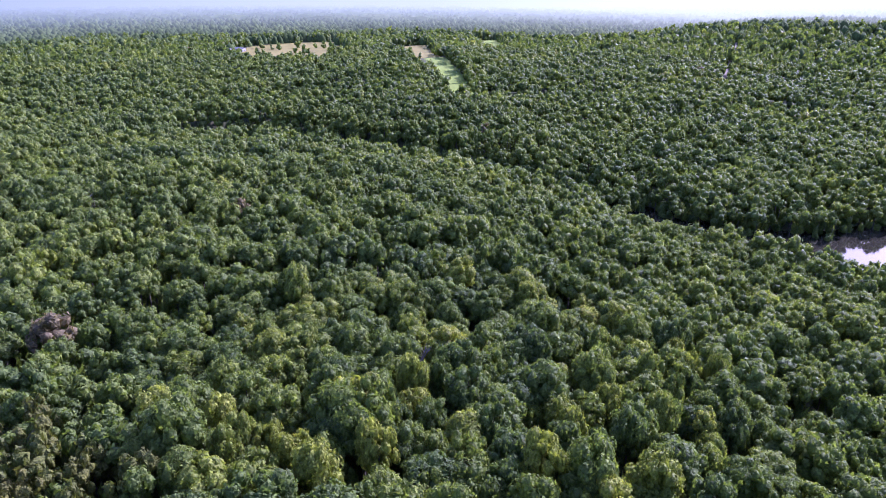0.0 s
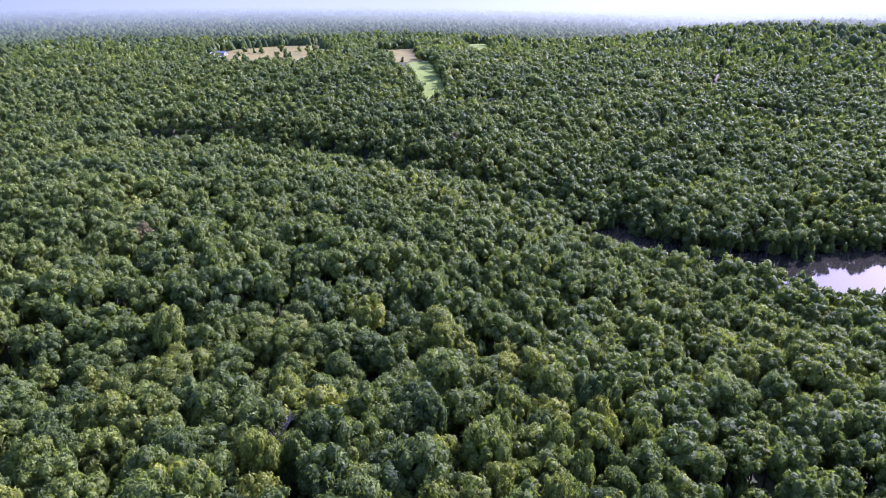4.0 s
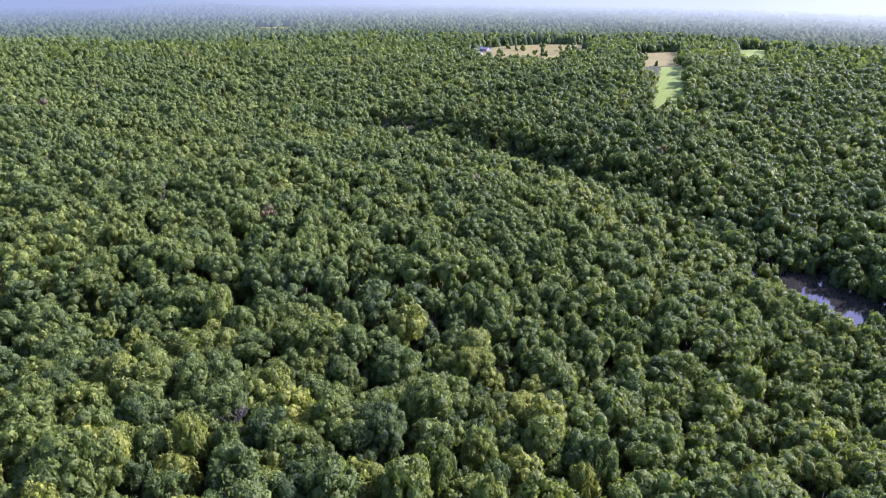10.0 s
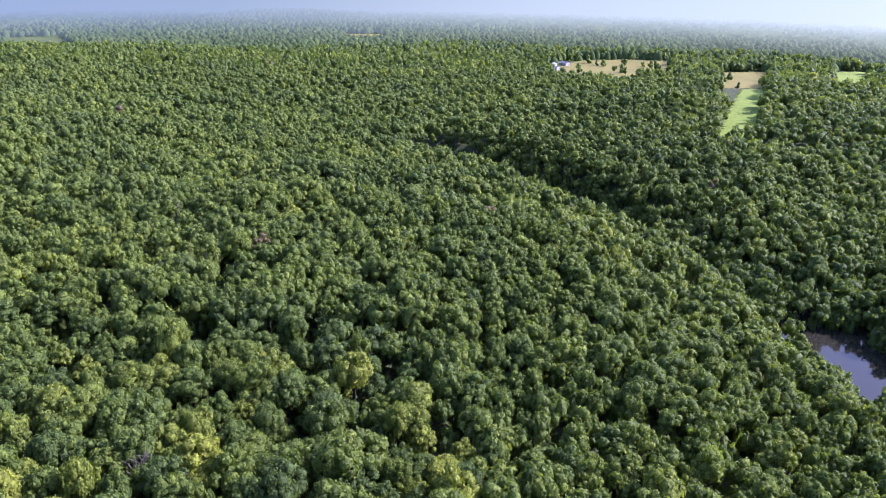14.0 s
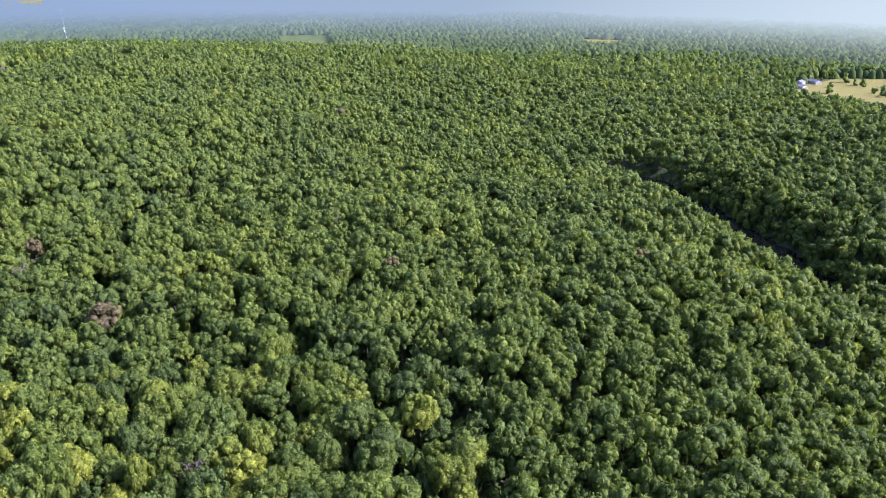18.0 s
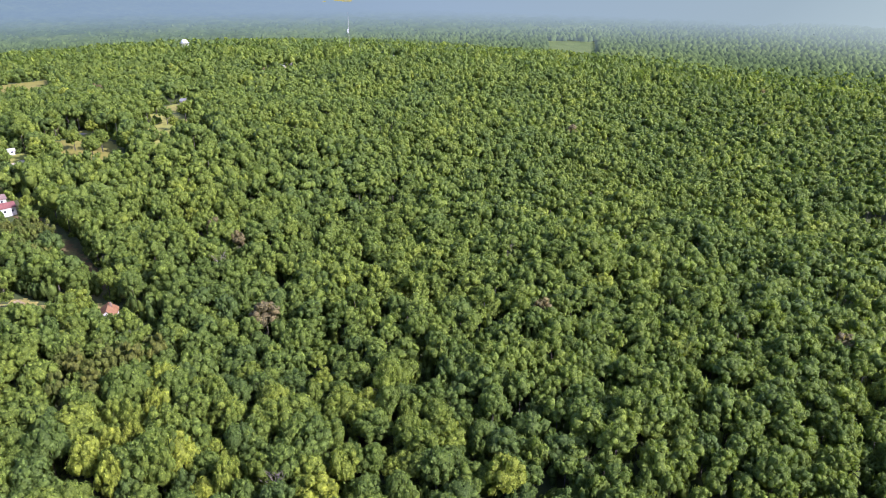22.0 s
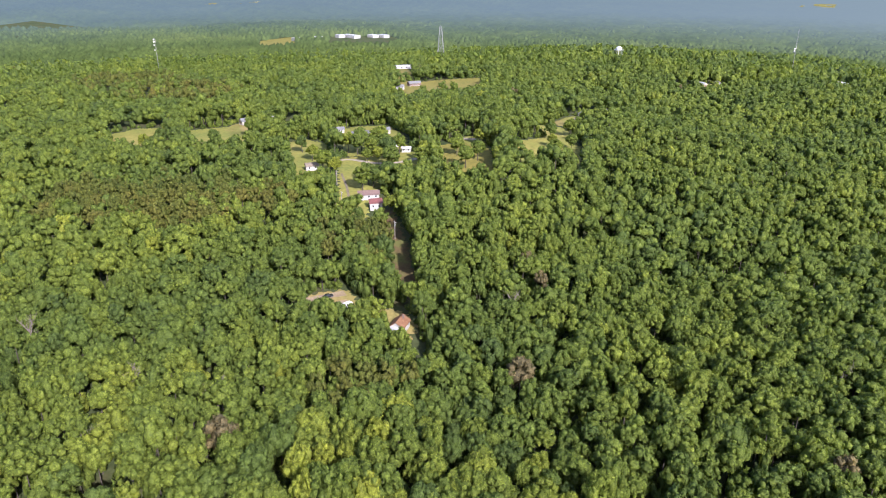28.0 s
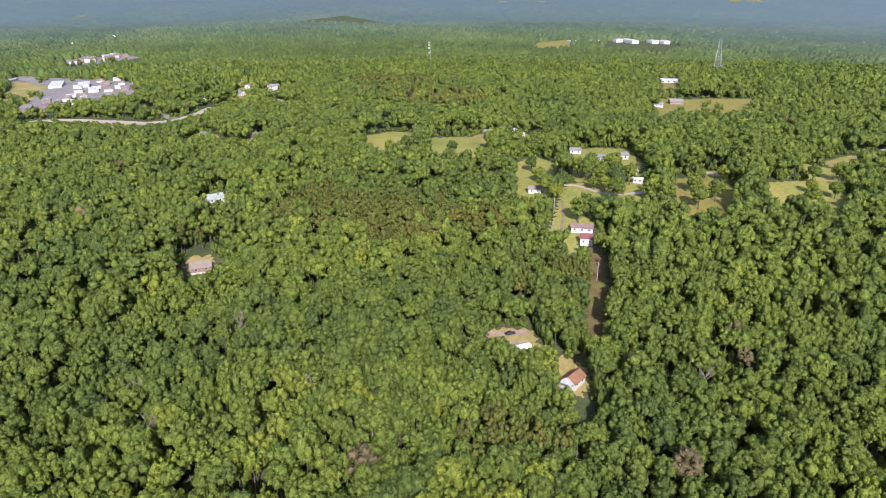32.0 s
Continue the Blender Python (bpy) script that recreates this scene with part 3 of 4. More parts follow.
def house(x, y, yaw, w, d, h, rise, wall, roof, label, openings=True, chimney=False, porch=False, clear=0.0, name="house", group=""):
    """A gabled house whose ridge runs along its own y."""
    home = new(name)
    home.matrix_world = pose(x, y, z_at(x, y) + 0.4, 0, 0, yaw)
    part("foundation", box((w + 0.1, d + 0.1, 3.0), (0, 0, -1.2)), M_FOUND, home)
    part("wall", box((w, d, h - 0.3), (0, 0, (h + 0.3) / 2)), wall, home)
    for s in (-1, 1):
        part("roof", slab(w, d, h, rise, s), roof, home)
    part("gable", prism(w - 0.02, d - 0.02, h, rise - 0.02), wall, home)
    if openings:
        for s in (-1, 1):
            n = max(2, int(d / 3.2))
            for k in range(n):
                window(home, s * w / 2, -d / 2 + d * (k + 0.5) / n, 1.75, False)
            for k in (-0.27, 0.27):
                window(home, k * w, s * d / 2, 1.75, True)
        part("door", box((1.0, 0.12, 2.05), (0.05 * w, -d / 2, 1.33)), M_R_BROWN, home)
    if chimney:
        part("chimney", box((0.7, 0.7, rise + 1.6), (w * 0.18, d * 0.2, h + rise * 0.5 + 0.3), bevel=0.03), M_BRICK, home)
    if porch:
        deck = part("porch", box((w * 0.8, 2.4, 0.25), (0, -d / 2 - 1.2, 0.2)), M_WHITE, home, "white timber porch")
        for k in (-0.38, 0, 0.38):
            part("post", rod((k * w, -d / 2 - 2.3, 0.3), (k * w, -d / 2 - 2.3, 2.6), 0.07), M_WHITE, deck)
        part("porch_roof", box((w * 0.85, 2.8, 0.14), (0, -d / 2 - 1.3, 2.7)), M_R_WHITE, home)
    if clear:
        cleared(x, y, clear)
    return tagged(home, label, name.replace("_", " "), group)


def shed(x, y, yaw, w, d, h, wall, roof, label, name="building", group="", clear=0.0):
    """A low flat-roofed building with a parapet and a row of dark openings."""
    ob = new(name)
    ob.matrix_world = pose(x, y, z_at(x, y) + 0.4, 0, 0, yaw)
    part("wall", box((w, d, h + 2), (0, 0, h / 2 - 1)), wall, ob)
    part("roof", box((w + 0.5, d + 0.5, 0.35), (0, 0, h + 0.18)), roof, ob)
    part("vent", box((1.6, 1.6, 0.9), (w * 0.2, d * 0.15, h + 0.75), bevel=0.05), M_STEEL, ob)
    n = max(2, int(w / 6))
    for k in range(n):
        window(ob, -w / 2 + w * (k + 0.5) / n, -d / 2, 1.7, True, 2.2, 1.6)
        window(ob, -w / 2 + w * (k + 0.5) / n, d / 2, 1.7, True, 2.2, 1.6)
    if clear:
        cleared(x, y, clear)
    return tagged(ob, label, "building", group)


house(-116.5, 94.5, 90, 5.8, 7.8, 2.6, 2.1, M_WHITE, M_R_BROWN, "white house with a steep brown shingle roof in the woods", chimney=True, porch=True)
house(-231, 33, 27, 5.6, 11.5, 2.9, 1.5, M_WHITE, M_R_PINK, "long white house with a faded red roof", clear=11)
house(-220.5, 41.5, 30, 5.6, 6.5, 3.6, 1.6, M_WHITE, M_R_RED, "white barn with a dark red metal roof", name="barn", clear=11)
house(-264, -19, 40, 5.0, 7.5, 2.8, 1.4, M_WHITE, M_R_TAN, "small white shed with a tan roof at the meadow", name="shed")
house(-369, -50, 30, 6.0, 8.0, 2.9, 1.3, M_WHITE, M_R_GREY, "white house with a grey roof under tall trees")
house(-357, -26, 32, 7.5, 14.0, 3.0, 1.4, M_WHITE, M_R_GREY, "long white bungalow with a grey roof")
house(-374, -15, 35, 6.5, 8.5, 3.0, 1.4, M_CREAM, M_R_GREY, "cream bungalow with a grey roof")
house(-335, 10, 60, 6.0, 8.0, 3.2, 1.8, M_WHITE, M_R_WHITE, "white cottage with a pale roof beside a lawn", porch=True)
house(-322, 22, 20, 4.0, 6.0, 2.4, 1.0, M_WHITE, M_R_WHITE, "small white outbuilding beside the cottage", name="shed")
house(-131, -158, 70, 7.0, 9.5, 2.8, 2.2, M_WHITE, M_R_GREEN, "white house with a pale green roof in the woods", chimney=True, clear=15)
house(-75, -89, 60, 7.5, 9.5, 2.5, 2.2, M_BRICK, M_R_TAN, "tan-roofed house half hidden by trees", clear=14)
# only scrub grows on the slopes before these two houses
SCRUB = [(-102, 82, 9), (-112, 72, 6), (-124, -147, 11), (-117, -137, 11), (-112, -129, 9), (-68, -79, 11), (-62, -70, 9)]
for x, y, r in SCRUB:
    cleared(x, y, r)
house(-267, -292, 50, 8.0, 18.0, 4.5, 1.4, M_BRICK, M_R_TAN, "long brick house with a tan roof", clear=13)
house(-200, -287, 45, 8.0, 13.0, 3.4, 2.0, M_BRICK, M_R_ORANGE, "brick house with an orange-red roof", clear=12)
house(-657, -92, 40, 8.0, 14.0, 3.0, 1.8, M_BRICK, M_R_GREY, "low brick farmhouse beside a hayfield", clear=12)
house(-624, -97, 30, 6.0, 9.0, 3.0, 1.8, M_WHITE, M_R_GREY, "white farm shed beside a hayfield", name="shed")
shed(-815, -160, 118, 34, 9, 4.0, M_WHITE, M_R_WHITE, "long white farm shed on the hilltop", clear=22)
shed(-800, -188, 118, 18, 9, 4.0, M_WHITE, M_R_WHITE, "white farm shed on the hilltop", clear=14)
shed(-860, 384, 20, 24, 10, 4.0, M_WHITE, M_R_WHITE, "long white building among the trees", clear=22)
for x, y, yaw, w in ((-1000, 78, 10, 18), (-985, 122, 25, 12), (-1010, 138, 15, 16), (-968, 70, 40, 9)):
    shed(x, y, yaw, w, 8, 4.0, M_WHITE, M_R_WHITE, "white building below the water tower", group="buildings below the water tower")
CLEAR.append([(-1475, -600), (-1590, -480), (-1560, -440), (-1340, -400), (-1300, -520)])
for x, y, yaw, w in ((-1500, -580, 60, 16), (-1512, -556, 60, 46), (-1549, -516, 62, 22), (-1568, -497, 62, 24), (-1400, -640, 55, 24), (-1446, -610, 58, 18)):
    shed(x, y, yaw, w, 18, 6.0, M_WHITE, M_R_WHITE, "white warehouse near the horizon", group="distant warehouses", clear=30)
# lone houses that show between the trees
LONE = [(-555, -785), (-401, -545), (-436, -538), (-445, -501), (-525, -823), (-250, -347), (-236, -290), (-725, -676), (-788, -673),
        (-384, -138), (-398, -121), (-510, 115), (-528, 117), (-777, 220), (-790, 239), (-557, 126), (-470, -590), (-500, -640),
        (-549, -769), (-507, -801), (-372, -402), (-393, -492), (-422, -471), (-951, -898), (-670, -623), (-836, -945), (-710, -555), (-865, -1190), (-354, -513),
        (-1320, -1610), (-816, -1600), (-673, -1509)]
g = np.random.default_rng(3)
for k, (x, y) in enumerate(LONE):
    house(x, y, g.uniform(0, 180), g.uniform(6, 8), g.uniform(9, 14), 3.0, 1.8, (M_WHITE, M_CREAM)[k % 2], (M_R_GREY, M_R_WHITE, M_R_TAN)[k % 3],
          ("white house showing between the trees", "cream house showing between the trees")[k % 2], clear=13, group="houses among the trees")
    way = math.atan2(200 - y, 110 - x) + g.uniform(-0.5, 0.5)        # each has a lawn on the slope below it
    lawn = [(x + 16 * math.cos(way) + 30 * math.cos(a) * math.cos(way) - 13 * math.sin(a) * math.sin(way),
             y + 16 * math.sin(way) + 30 * math.cos(a) * math.sin(way) + 13 * math.sin(a) * math.cos(way)) for a in np.linspace(0, 2 * math.pi, 11)[:-1]]
    sheet("yard", lawn, (M_GRASS, M_LAWN)[k % 2], "lawn round a house among the trees", 0.25)
for k, (x, y, yaw) in enumerate(((-287, 970, 20), (-291, 1060, 70), (-299, 1039, 10), (-142, 1134, 50), (-282, 1003, 80))):
    house(x, y, yaw, 9, 15, 3.2, 2.0, M_WHITE, M_R_GREY, "grey-roofed farm building on the far hilltop", clear=12, name="farm_building", group="far farm buildings")
house(-354, 1055, 75, 9, 22, 3.6, 2.4, M_BRICK, M_R_ORANGE, "long red-roofed farm building on the far hilltop", clear=16, name="farm_building", group="far farm buildings")

# the small town
TOWN = [(-341, -841, 60, 46, 16), (-357, -795, 62, 30, 14), (-338, -730, 65, 26, 12), (-232, -674, 60, 24, 12), (-242, -652, 60, 26, 12), (-255, -634, 60, 16, 12),
        (-286, -694, 62, 22, 12), (-278, -655, 60, 18, 10), (-290, -640, 60, 20, 12), (-308, -642, 66, 16, 10), (-322, -628, 66, 18, 12), (-335, -618, 66, 14, 9),
        (-330, -974, 40, 24, 14), (-364, -700, 64, 14, 9)]
SOFT = [(M_WHITE, M_R_WHITE, "white flat-roofed town building"), (M_BRICK, M_R_PINK, "brick town building with a faded red roof"), (M_CREAM, M_R_TAN, "cream town building with a tan roof"), (M_BRICK, M_R_GREY, "brick town building with a grey roof")]
for k, (x, y, yaw, w, d) in enumerate(TOWN):
    wall, roof, label = SOFT[0 if k < 2 else (1, 2, 0, 3, 1)[k % 5]]
    shed(x, y, yaw, w, d, g.uniform(3.2, 4.6), wall, roof, label, group="buildings of the town")
for k in range(44):
    u = g.uniform(-0.1, 1.1)
    x, y = -395 + 150 * u + g.uniform(-22, 22), -780 + 140 * u + g.uniform(-60, 50)
    wall, roof, label = SOFT[k % 4]
    if all(math.hypot(x - a, y - b) > 17 for a, b, *_ in TOWN):
        TOWN.append((x, y, 0, 0, 0))
        shed(x, y, 62 + g.uniform(-4, 4), g.uniform(9, 17), g.uniform(8, 11), g.uniform(2.8, 4.0), wall, roof, label, group="buildings of the town")
for k in range(18):
    x = -505 - 7.5 * k + g.uniform(-5, 5)
    y = -1165 - 2.2 * k + g.uniform(-28, 28)
    wall, roof, label = SOFT[(0, 1, 2, 1)[k % 4]]
    shed(x, y, 70 + g.uniform(-6, 6), g.uniform(12, 22), g.uniform(9, 13), g.uniform(4, 6), wall, roof, label, group="buildings of the town")


def lattice_tower(x, y, tall, wide, top, label):
    """A four-legged steel tower with ring and diagonal braces."""
    tower = new("lattice_tower")
    tower.matrix_world = pose(x, y, z_at(x, y), 0, 0, 25)
    corner = lambda k, u: Vector(((1, 1, -1, -1)[k] * (wide + (top - wide) * u) / 2, (1, -1, -1, 1)[k] * (wide + (top - wide) * u) / 2, tall * u))
    for k in range(4):
        part("leg", rod(corner(k, 0) - Vector((0, 0, 0.5)), corner(k, 1), 0.34, 0.24, 6), M_STEEL, tower)
    levels = 9
    for n in range(1, levels + 1):
        u, u0 = n / levels, (n - 1) / levels
        bm = bmesh.new()
        for k in range(4):
            rod(corner(k, u), corner((k + 1) % 4, u), 0.10, 0.10, 5, bm)
            rod(corner(k, u0), corner((k + 1) % 4, u), 0.09, 0.09, 5, bm)
            rod(corner((k + 1) % 4, u0), corner(k, u), 0.09, 0.09, 5, bm)
        part("brace", bm, M_STEEL, tower)
    part("antenna", rod((0, 0, tall), (0, 0, tall + 5), 0.12, 0.05), M_STEEL, tower)
    cleared(x, y, 30)
    return tagged(tower, label, "tower")


def mast(x, y, tall, label, drums):
    ob = new("radio_mast")
    ob.matrix_world = pose(x, y, z_at(x, y))
    for k in range(3):
        a = k * 2 * math.pi / 3
        part("leg", rod((0.45 * math.cos(a), 0.45 * math.sin(a), -0.3), (0.45 * math.cos(a), 0.45 * math.sin(a), tall), 0.08, 0.07, 6), M_STEEL, ob)
    bm = bmesh.new()
    for n in range(int(tall / 2)):
        a, c2 = n * 2 * math.pi / 3, (n + 1) * 2 * math.pi / 3
        rod((0.45 * math.cos(a), 0.45 * math.sin(a), 2 * n), (0.45 * math.cos(c2), 0.45 * math.sin(c2), 2 * n + 2), 0.05, 0.05, 4, bm)
    part("lacing", bm, M_STEEL, ob)
    for z, r in drums:
        part("drum_antenna", rod((0.6, -0.9, z), (0.9, -1.9, z), r, r, 14), M_TANK, ob, "white drum antenna")
    cleared(x, y, 7)
    return tagged(ob, label, "mast")


lattice_tower(-954, -155, 50, 11, 2.8, "tall grey lattice tower above the woods")
mast(-906, 331, 60, "thin steel radio mast with white drum antennas", ((33, 1.2), (36, 1.1)))
mast(-647, -427, 44, "radio mast with bands of white antennas", ((43, 0.9), (40, 0.9), (36, 0.9), (30, 0.9)))

tower = new("water_tower")
tower.matrix_world = pose(-988, 107, z_at(-988, 107) - 17)
bm = bmesh.new()
bmesh.ops.create_uvsphere(bm, u_segments=24, v_segments=14, radius=1, matrix=Matrix.Translation((0, 0, 32)) @ Matrix.Diagonal((4.6, 4.6, 3.8, 1)))
for face in bm.faces:
    face.smooth = True
part("tank", bm, M_TANK, tower)
part("riser", rod((0, 0, -0.5), (0, 0, 28), 0.8, 0.8, 12), M_TANK, tower)
for k in range(5):
    a = k * 2 * math.pi / 5
    part("leg", rod((6.5 * math.cos(a), 6.5 * math.sin(a), -0.5), (5.2 * math.cos(a), 5.2 * math.sin(a), 31), 0.3, 0.25, 8), M_TANK, tower)
part("walkway", rod((0, 0, 30.6), (0, 0, 30.9), 7.2, 7.2, 24), M_STEEL, tower)
tagged(tower, "white water tower on legs above the trees", "water tower")


def pole(x, y, tall, yaw, label):
    ob = new("utility_pole")
    ob.matrix_world = pose(x, y, z_at(x, y), 0, 0, yaw)
    part("shaft", rod((0, 0, -0.5), (0, 0, tall), 0.20, 0.14, 10), M_POLE, ob)
    arm = part("crossarm", box((2.4, 0.14, 0.16), (0, 0.15, tall - 0.8), bevel=0.02), M_POLE, ob)
    for k in (-1.0, -0.4, 0.4, 1.0):
        part("insulator", rod((k, 0.15, tall - 0.72), (k, 0.15, tall - 0.45), 0.06, 0.05), M_TANK, arm)
    part("transformer", rod((0.32, 0, tall - 2.3), (0.32, 0, tall - 1.4), 0.24, 0.24, 12), M_STEEL, ob)
    return tagged(ob, label, "pole")


pole(-191, 64, 10, 60, "weathered utility pole in the cut through the woods")
pole(-215, 24, 9, 60, "weathered utility pole beside a dirt track")
pole(-243, 8, 9, 60, "weathered utility pole beside the meadow")


def car(x, y, yaw, paint, label):
    ob = new("car")
    ob.matrix_world = pose(x, y, z_at(x, y) + 0.42, 0, 0, yaw)
    part("body", box((1.8, 4.5, 0.62), (0, 0, 0.62), bevel=0.18), paint, ob)
    bm = box((1.6, 2.4, 0.62), (0, -0.25, 1.2))
    for q in bm.verts:
        if q.co.z > 1.3:
            q.co.x *= 0.82
            q.co.y = -0.25 + (q.co.y + 0.25) * 0.68
    part("cabin", bm, M_GLASS, ob, "dark glazed cabin")
    part("car_roof", box((1.28, 1.6, 0.06), (0, -0.25, 1.53), bevel=0.02), paint, ob)
    for sx in (-1, 1):
        for sy in (-1.4, 1.4):
            wheel = part("wheel", rod((sx * 0.72, sy, 0.33), (sx * 0.92, sy, 0.33), 0.33, 0.33, 16), M_TYRE, ob)
            part("rim", rod((sx * 0.90, sy, 0.33), (sx * 0.94, sy, 0.33), 0.2, 0.2, 12), M_STEEL, wheel)
        part("headlight", box((0.4, 0.1, 0.16), (sx * 0.62, 2.22, 0.72), bevel=0.02), M_TANK, ob)
    return tagged(ob, label, "car")


car(-126.5, 58.0, 55, M_CARPAINT, "dark car parked on the gravel drive")
trailer = new("trailer")
trailer.matrix_world = pose(-121, 68.5, z_at(-121, 68.5) + 0.3, 0, 0, 60)
part("body", box((2.2, 6.4, 1.9), (0, 0, 1.5), bevel=0.15), M_TANK, trailer)
part("drawbar", rod((0, 3.1, 0.6), (0, 4.4, 0.5), 0.06), M_STEEL, trailer)
for sx in (-1, 1):
    part("wheel", rod((sx * 0.95, -0.4, 0.32), (sx * 1.15, -0.4, 0.32), 0.32, 0.32, 14), M_TYRE, trailer)
tagged(trailer, "white box trailer parked on the yard", "trailer")

# ---- the woods ----


def blob(subdiv, seed, jag, squash=0.85):
    """A lumpy closed core for a crown, radius about 1."""
    bm = bmesh.new()
    bmesh.ops.create_icosphere(bm, subdivisions=subdiv, radius=1.0)
    for p in bm.verts:
        k = 1 + jag * noise.noise(p.co * 1.6 + Vector((seed * 3.1, seed, 0))) + 0.5 * jag * noise.noise(p.co * 3.7 + Vector((0, seed * 2.3, 1)))
        p.co *= k
        p.co.z *= squash
    v = np.array([p.co[:] for p in bm.verts])
    f = np.array([[q.index for q in t.verts] for t in bm.faces])
    bm.free()
    return v, f


def tufts(points, normals, size, g, stray=0.40):
    """Small sprays of leaves: a triangle each, at points, more or less facing outwards."""
    k = len(points)
    nrm = normals + g.normal(0, stray, (k, 3))
    nrm /= np.linalg.norm(nrm, axis=1, keepdims=True)
    a = np.cross(nrm, g.normal(size=(k, 3)))
    a /= np.linalg.norm(a, axis=1, keepdims=True)
    b = np.cross(nrm, a)
    s = size * g.uniform(0.55, 1.45, (k, 1))
    v = np.stack([points - a * s - b * s * 0.6, points + a * s - b * s * 0.6, points + b * s * 1.1 + nrm * s * 0.35], 1).reshape(-1, 3)
    return v, np.arange(k * 3).reshape(-1, 3)


def crown(seed, lobes, blades, size, core, small=0.18, large=0.36):
    """A broad crown of many unequal clumps set over a dome, with sprays of leaves that break its outline: radius about 1, centre 0."""
    g = np.random.default_rng(seed)
    d = g.normal(size=(lobes * 5, 3))
    d[:, 2] = np.abs(d[:, 2]) * 1.15 - 0.40
    d /= np.linalg.norm(d, axis=1, keepdims=True)
    take = [0]
    while len(take) < lobes:       # each next clump keeps its distance from those already there
        far = np.linalg.norm(d[:, None] - d[take][None], axis=2).min(1) * g.uniform(0.6, 1, len(d))
        take.append(int(far.argmax()))
    d = d[take]
    r = small + (large - small) * g.random(lobes) ** 1.4
    c = d * (g.uniform(0.76, 1.06, lobes) - r * 0.75)[:, None] * [1, 1, 0.95]
    c, r = np.concatenate([[(0, 0, -0.12)], c]), np.concatenate([[0.54], r])
    vs, fs, at = [], [], 0
    for k in range(lobes + 1):
        cv, cf = blob(max(core, 1) if k == 0 else core, seed * 20 + k, 0.5, 0.95)
        cv = cv * r[k] + c[k]
        mid = cv[cf].mean(1)
        # what lies inside another clump, or under the crown, is never seen
        gap = np.linalg.norm(mid[:, None] - c[None], axis=2) / r[None]
        gap[:, k] = 9
        cf = cf[(gap.min(1) > 0.80) & (mid[:, 2] > -0.66)]
        vs.append(cv)
        fs.append(cf + at)
        at += len(cv)
    share = r ** 2 * (np.arange(lobes + 1) > 0)
    per = g.choice(lobes + 1, blades * 6 + 60, p=share / share.sum())
    n = g.normal(size=(len(per), 3))
    n /= np.linalg.norm(n, axis=1, keepdims=True)
    p = c[per] + n * r[per][:, None] * g.uniform(0.94, 1.16, (len(per), 1))
    gap = np.linalg.norm(p[:, None] - c[None], axis=2) - r[None]
    out = (gap.min(1) > -0.05) & (n[:, 2] > -0.45)
    p, n = p[out][:blades], n[out][:blades]
    v, f = tufts(p, n, size, g)
    v, f, round_ = np.concatenate(vs + [v]), np.concatenate(fs + [f + at]), sum(len(q) for q in fs)
    used, back = np.unique(f, return_inverse=True)
    return v[used], back.reshape(-1, 3), round_


def planted(xs, ys, spacing, g):
    """Jittered places over a stretch."""
    gx, gy = np.meshgrid(np.arange(*xs, spacing), np.arange(*ys, spacing * 0.87))
    gx = gx + (np.arange(gx.shape[0]) % 2)[:, None] * spacing / 2
    return gx.ravel() + g.uniform(-0.38, 0.38, gx.size) * spacing, gy.ravel() + g.uniform(-0.38, 0.38, gx.size) * spacing


def woods_places(r0, r1, spacing, g):
    x, y = planted((HEART[0] - r1, HEART[0] + r1), (HEART[1] - r1, HEART[1] + r1), spacing, g)
    d = np.hypot(x - HEART[0], y - HEART[1])
    turn = np.degrees(np.arctan2(-(x - HEART[0]), y - HEART[1]))
    ok = (d >= r0) & (d < r1) & ((turn > -62) | (turn < -170) | (d < 260)) 
    x, y = x[ok], y[ok]
    narrow = smooth(x, -10, 12) * (1 - smooth(x, 98, 114))
    ok = along(x, y, RIVER) > 15 - 10 * narrow + 6 * smooth(x, 90, 130) + 6 * (1 - smooth(x, -40, 0)) + 4 * np.sin(x / 17) * np.cos(y / 13)
    ok &= along(x, y, POOL) > 30 + 4 * np.sin(x / 11)
    for poly in CLEAR:
        px, py = np.array(poly).T
        box = (x > px.min()) & (x < px.max()) & (y > py.min()) & (y < py.max()) & ok
        ok[box] &= ~inside(x[box], y[box], poly)
    return x[ok], y[ok]


PINE_STANDS = [(-150, -85, 30), (-175, -45, 34), (-160, -30, 22), (-190, -5, 16), (-78, -104, 12), (-165, 44, 17), (-172, 60, 12), (-155, 62, 9), (-62, 97, 13), (-76, 106, 10),
               (-510, -363, 70), (-467, -260, 60)]


def pine_share(x, y):
    s = np.zeros_like(x)
    for cx, cy, r in PINE_STANDS:
        s = np.maximum(s, smooth(-np.hypot(x - cx, y - cy) / r, -1.15, -0.6) * 0.75)
    return s


LIGHT_CLUMPS = [(86, 372, 16), (70, 388, 12), (-545, 492, 30), (-80, 48, 9), (-60, 70, 8), (-30, 20, 14), (-135, 150, 10), (20, 160, 9), (-200, 300, 12), (-340, 60, 30)]     # paler, yellower trees


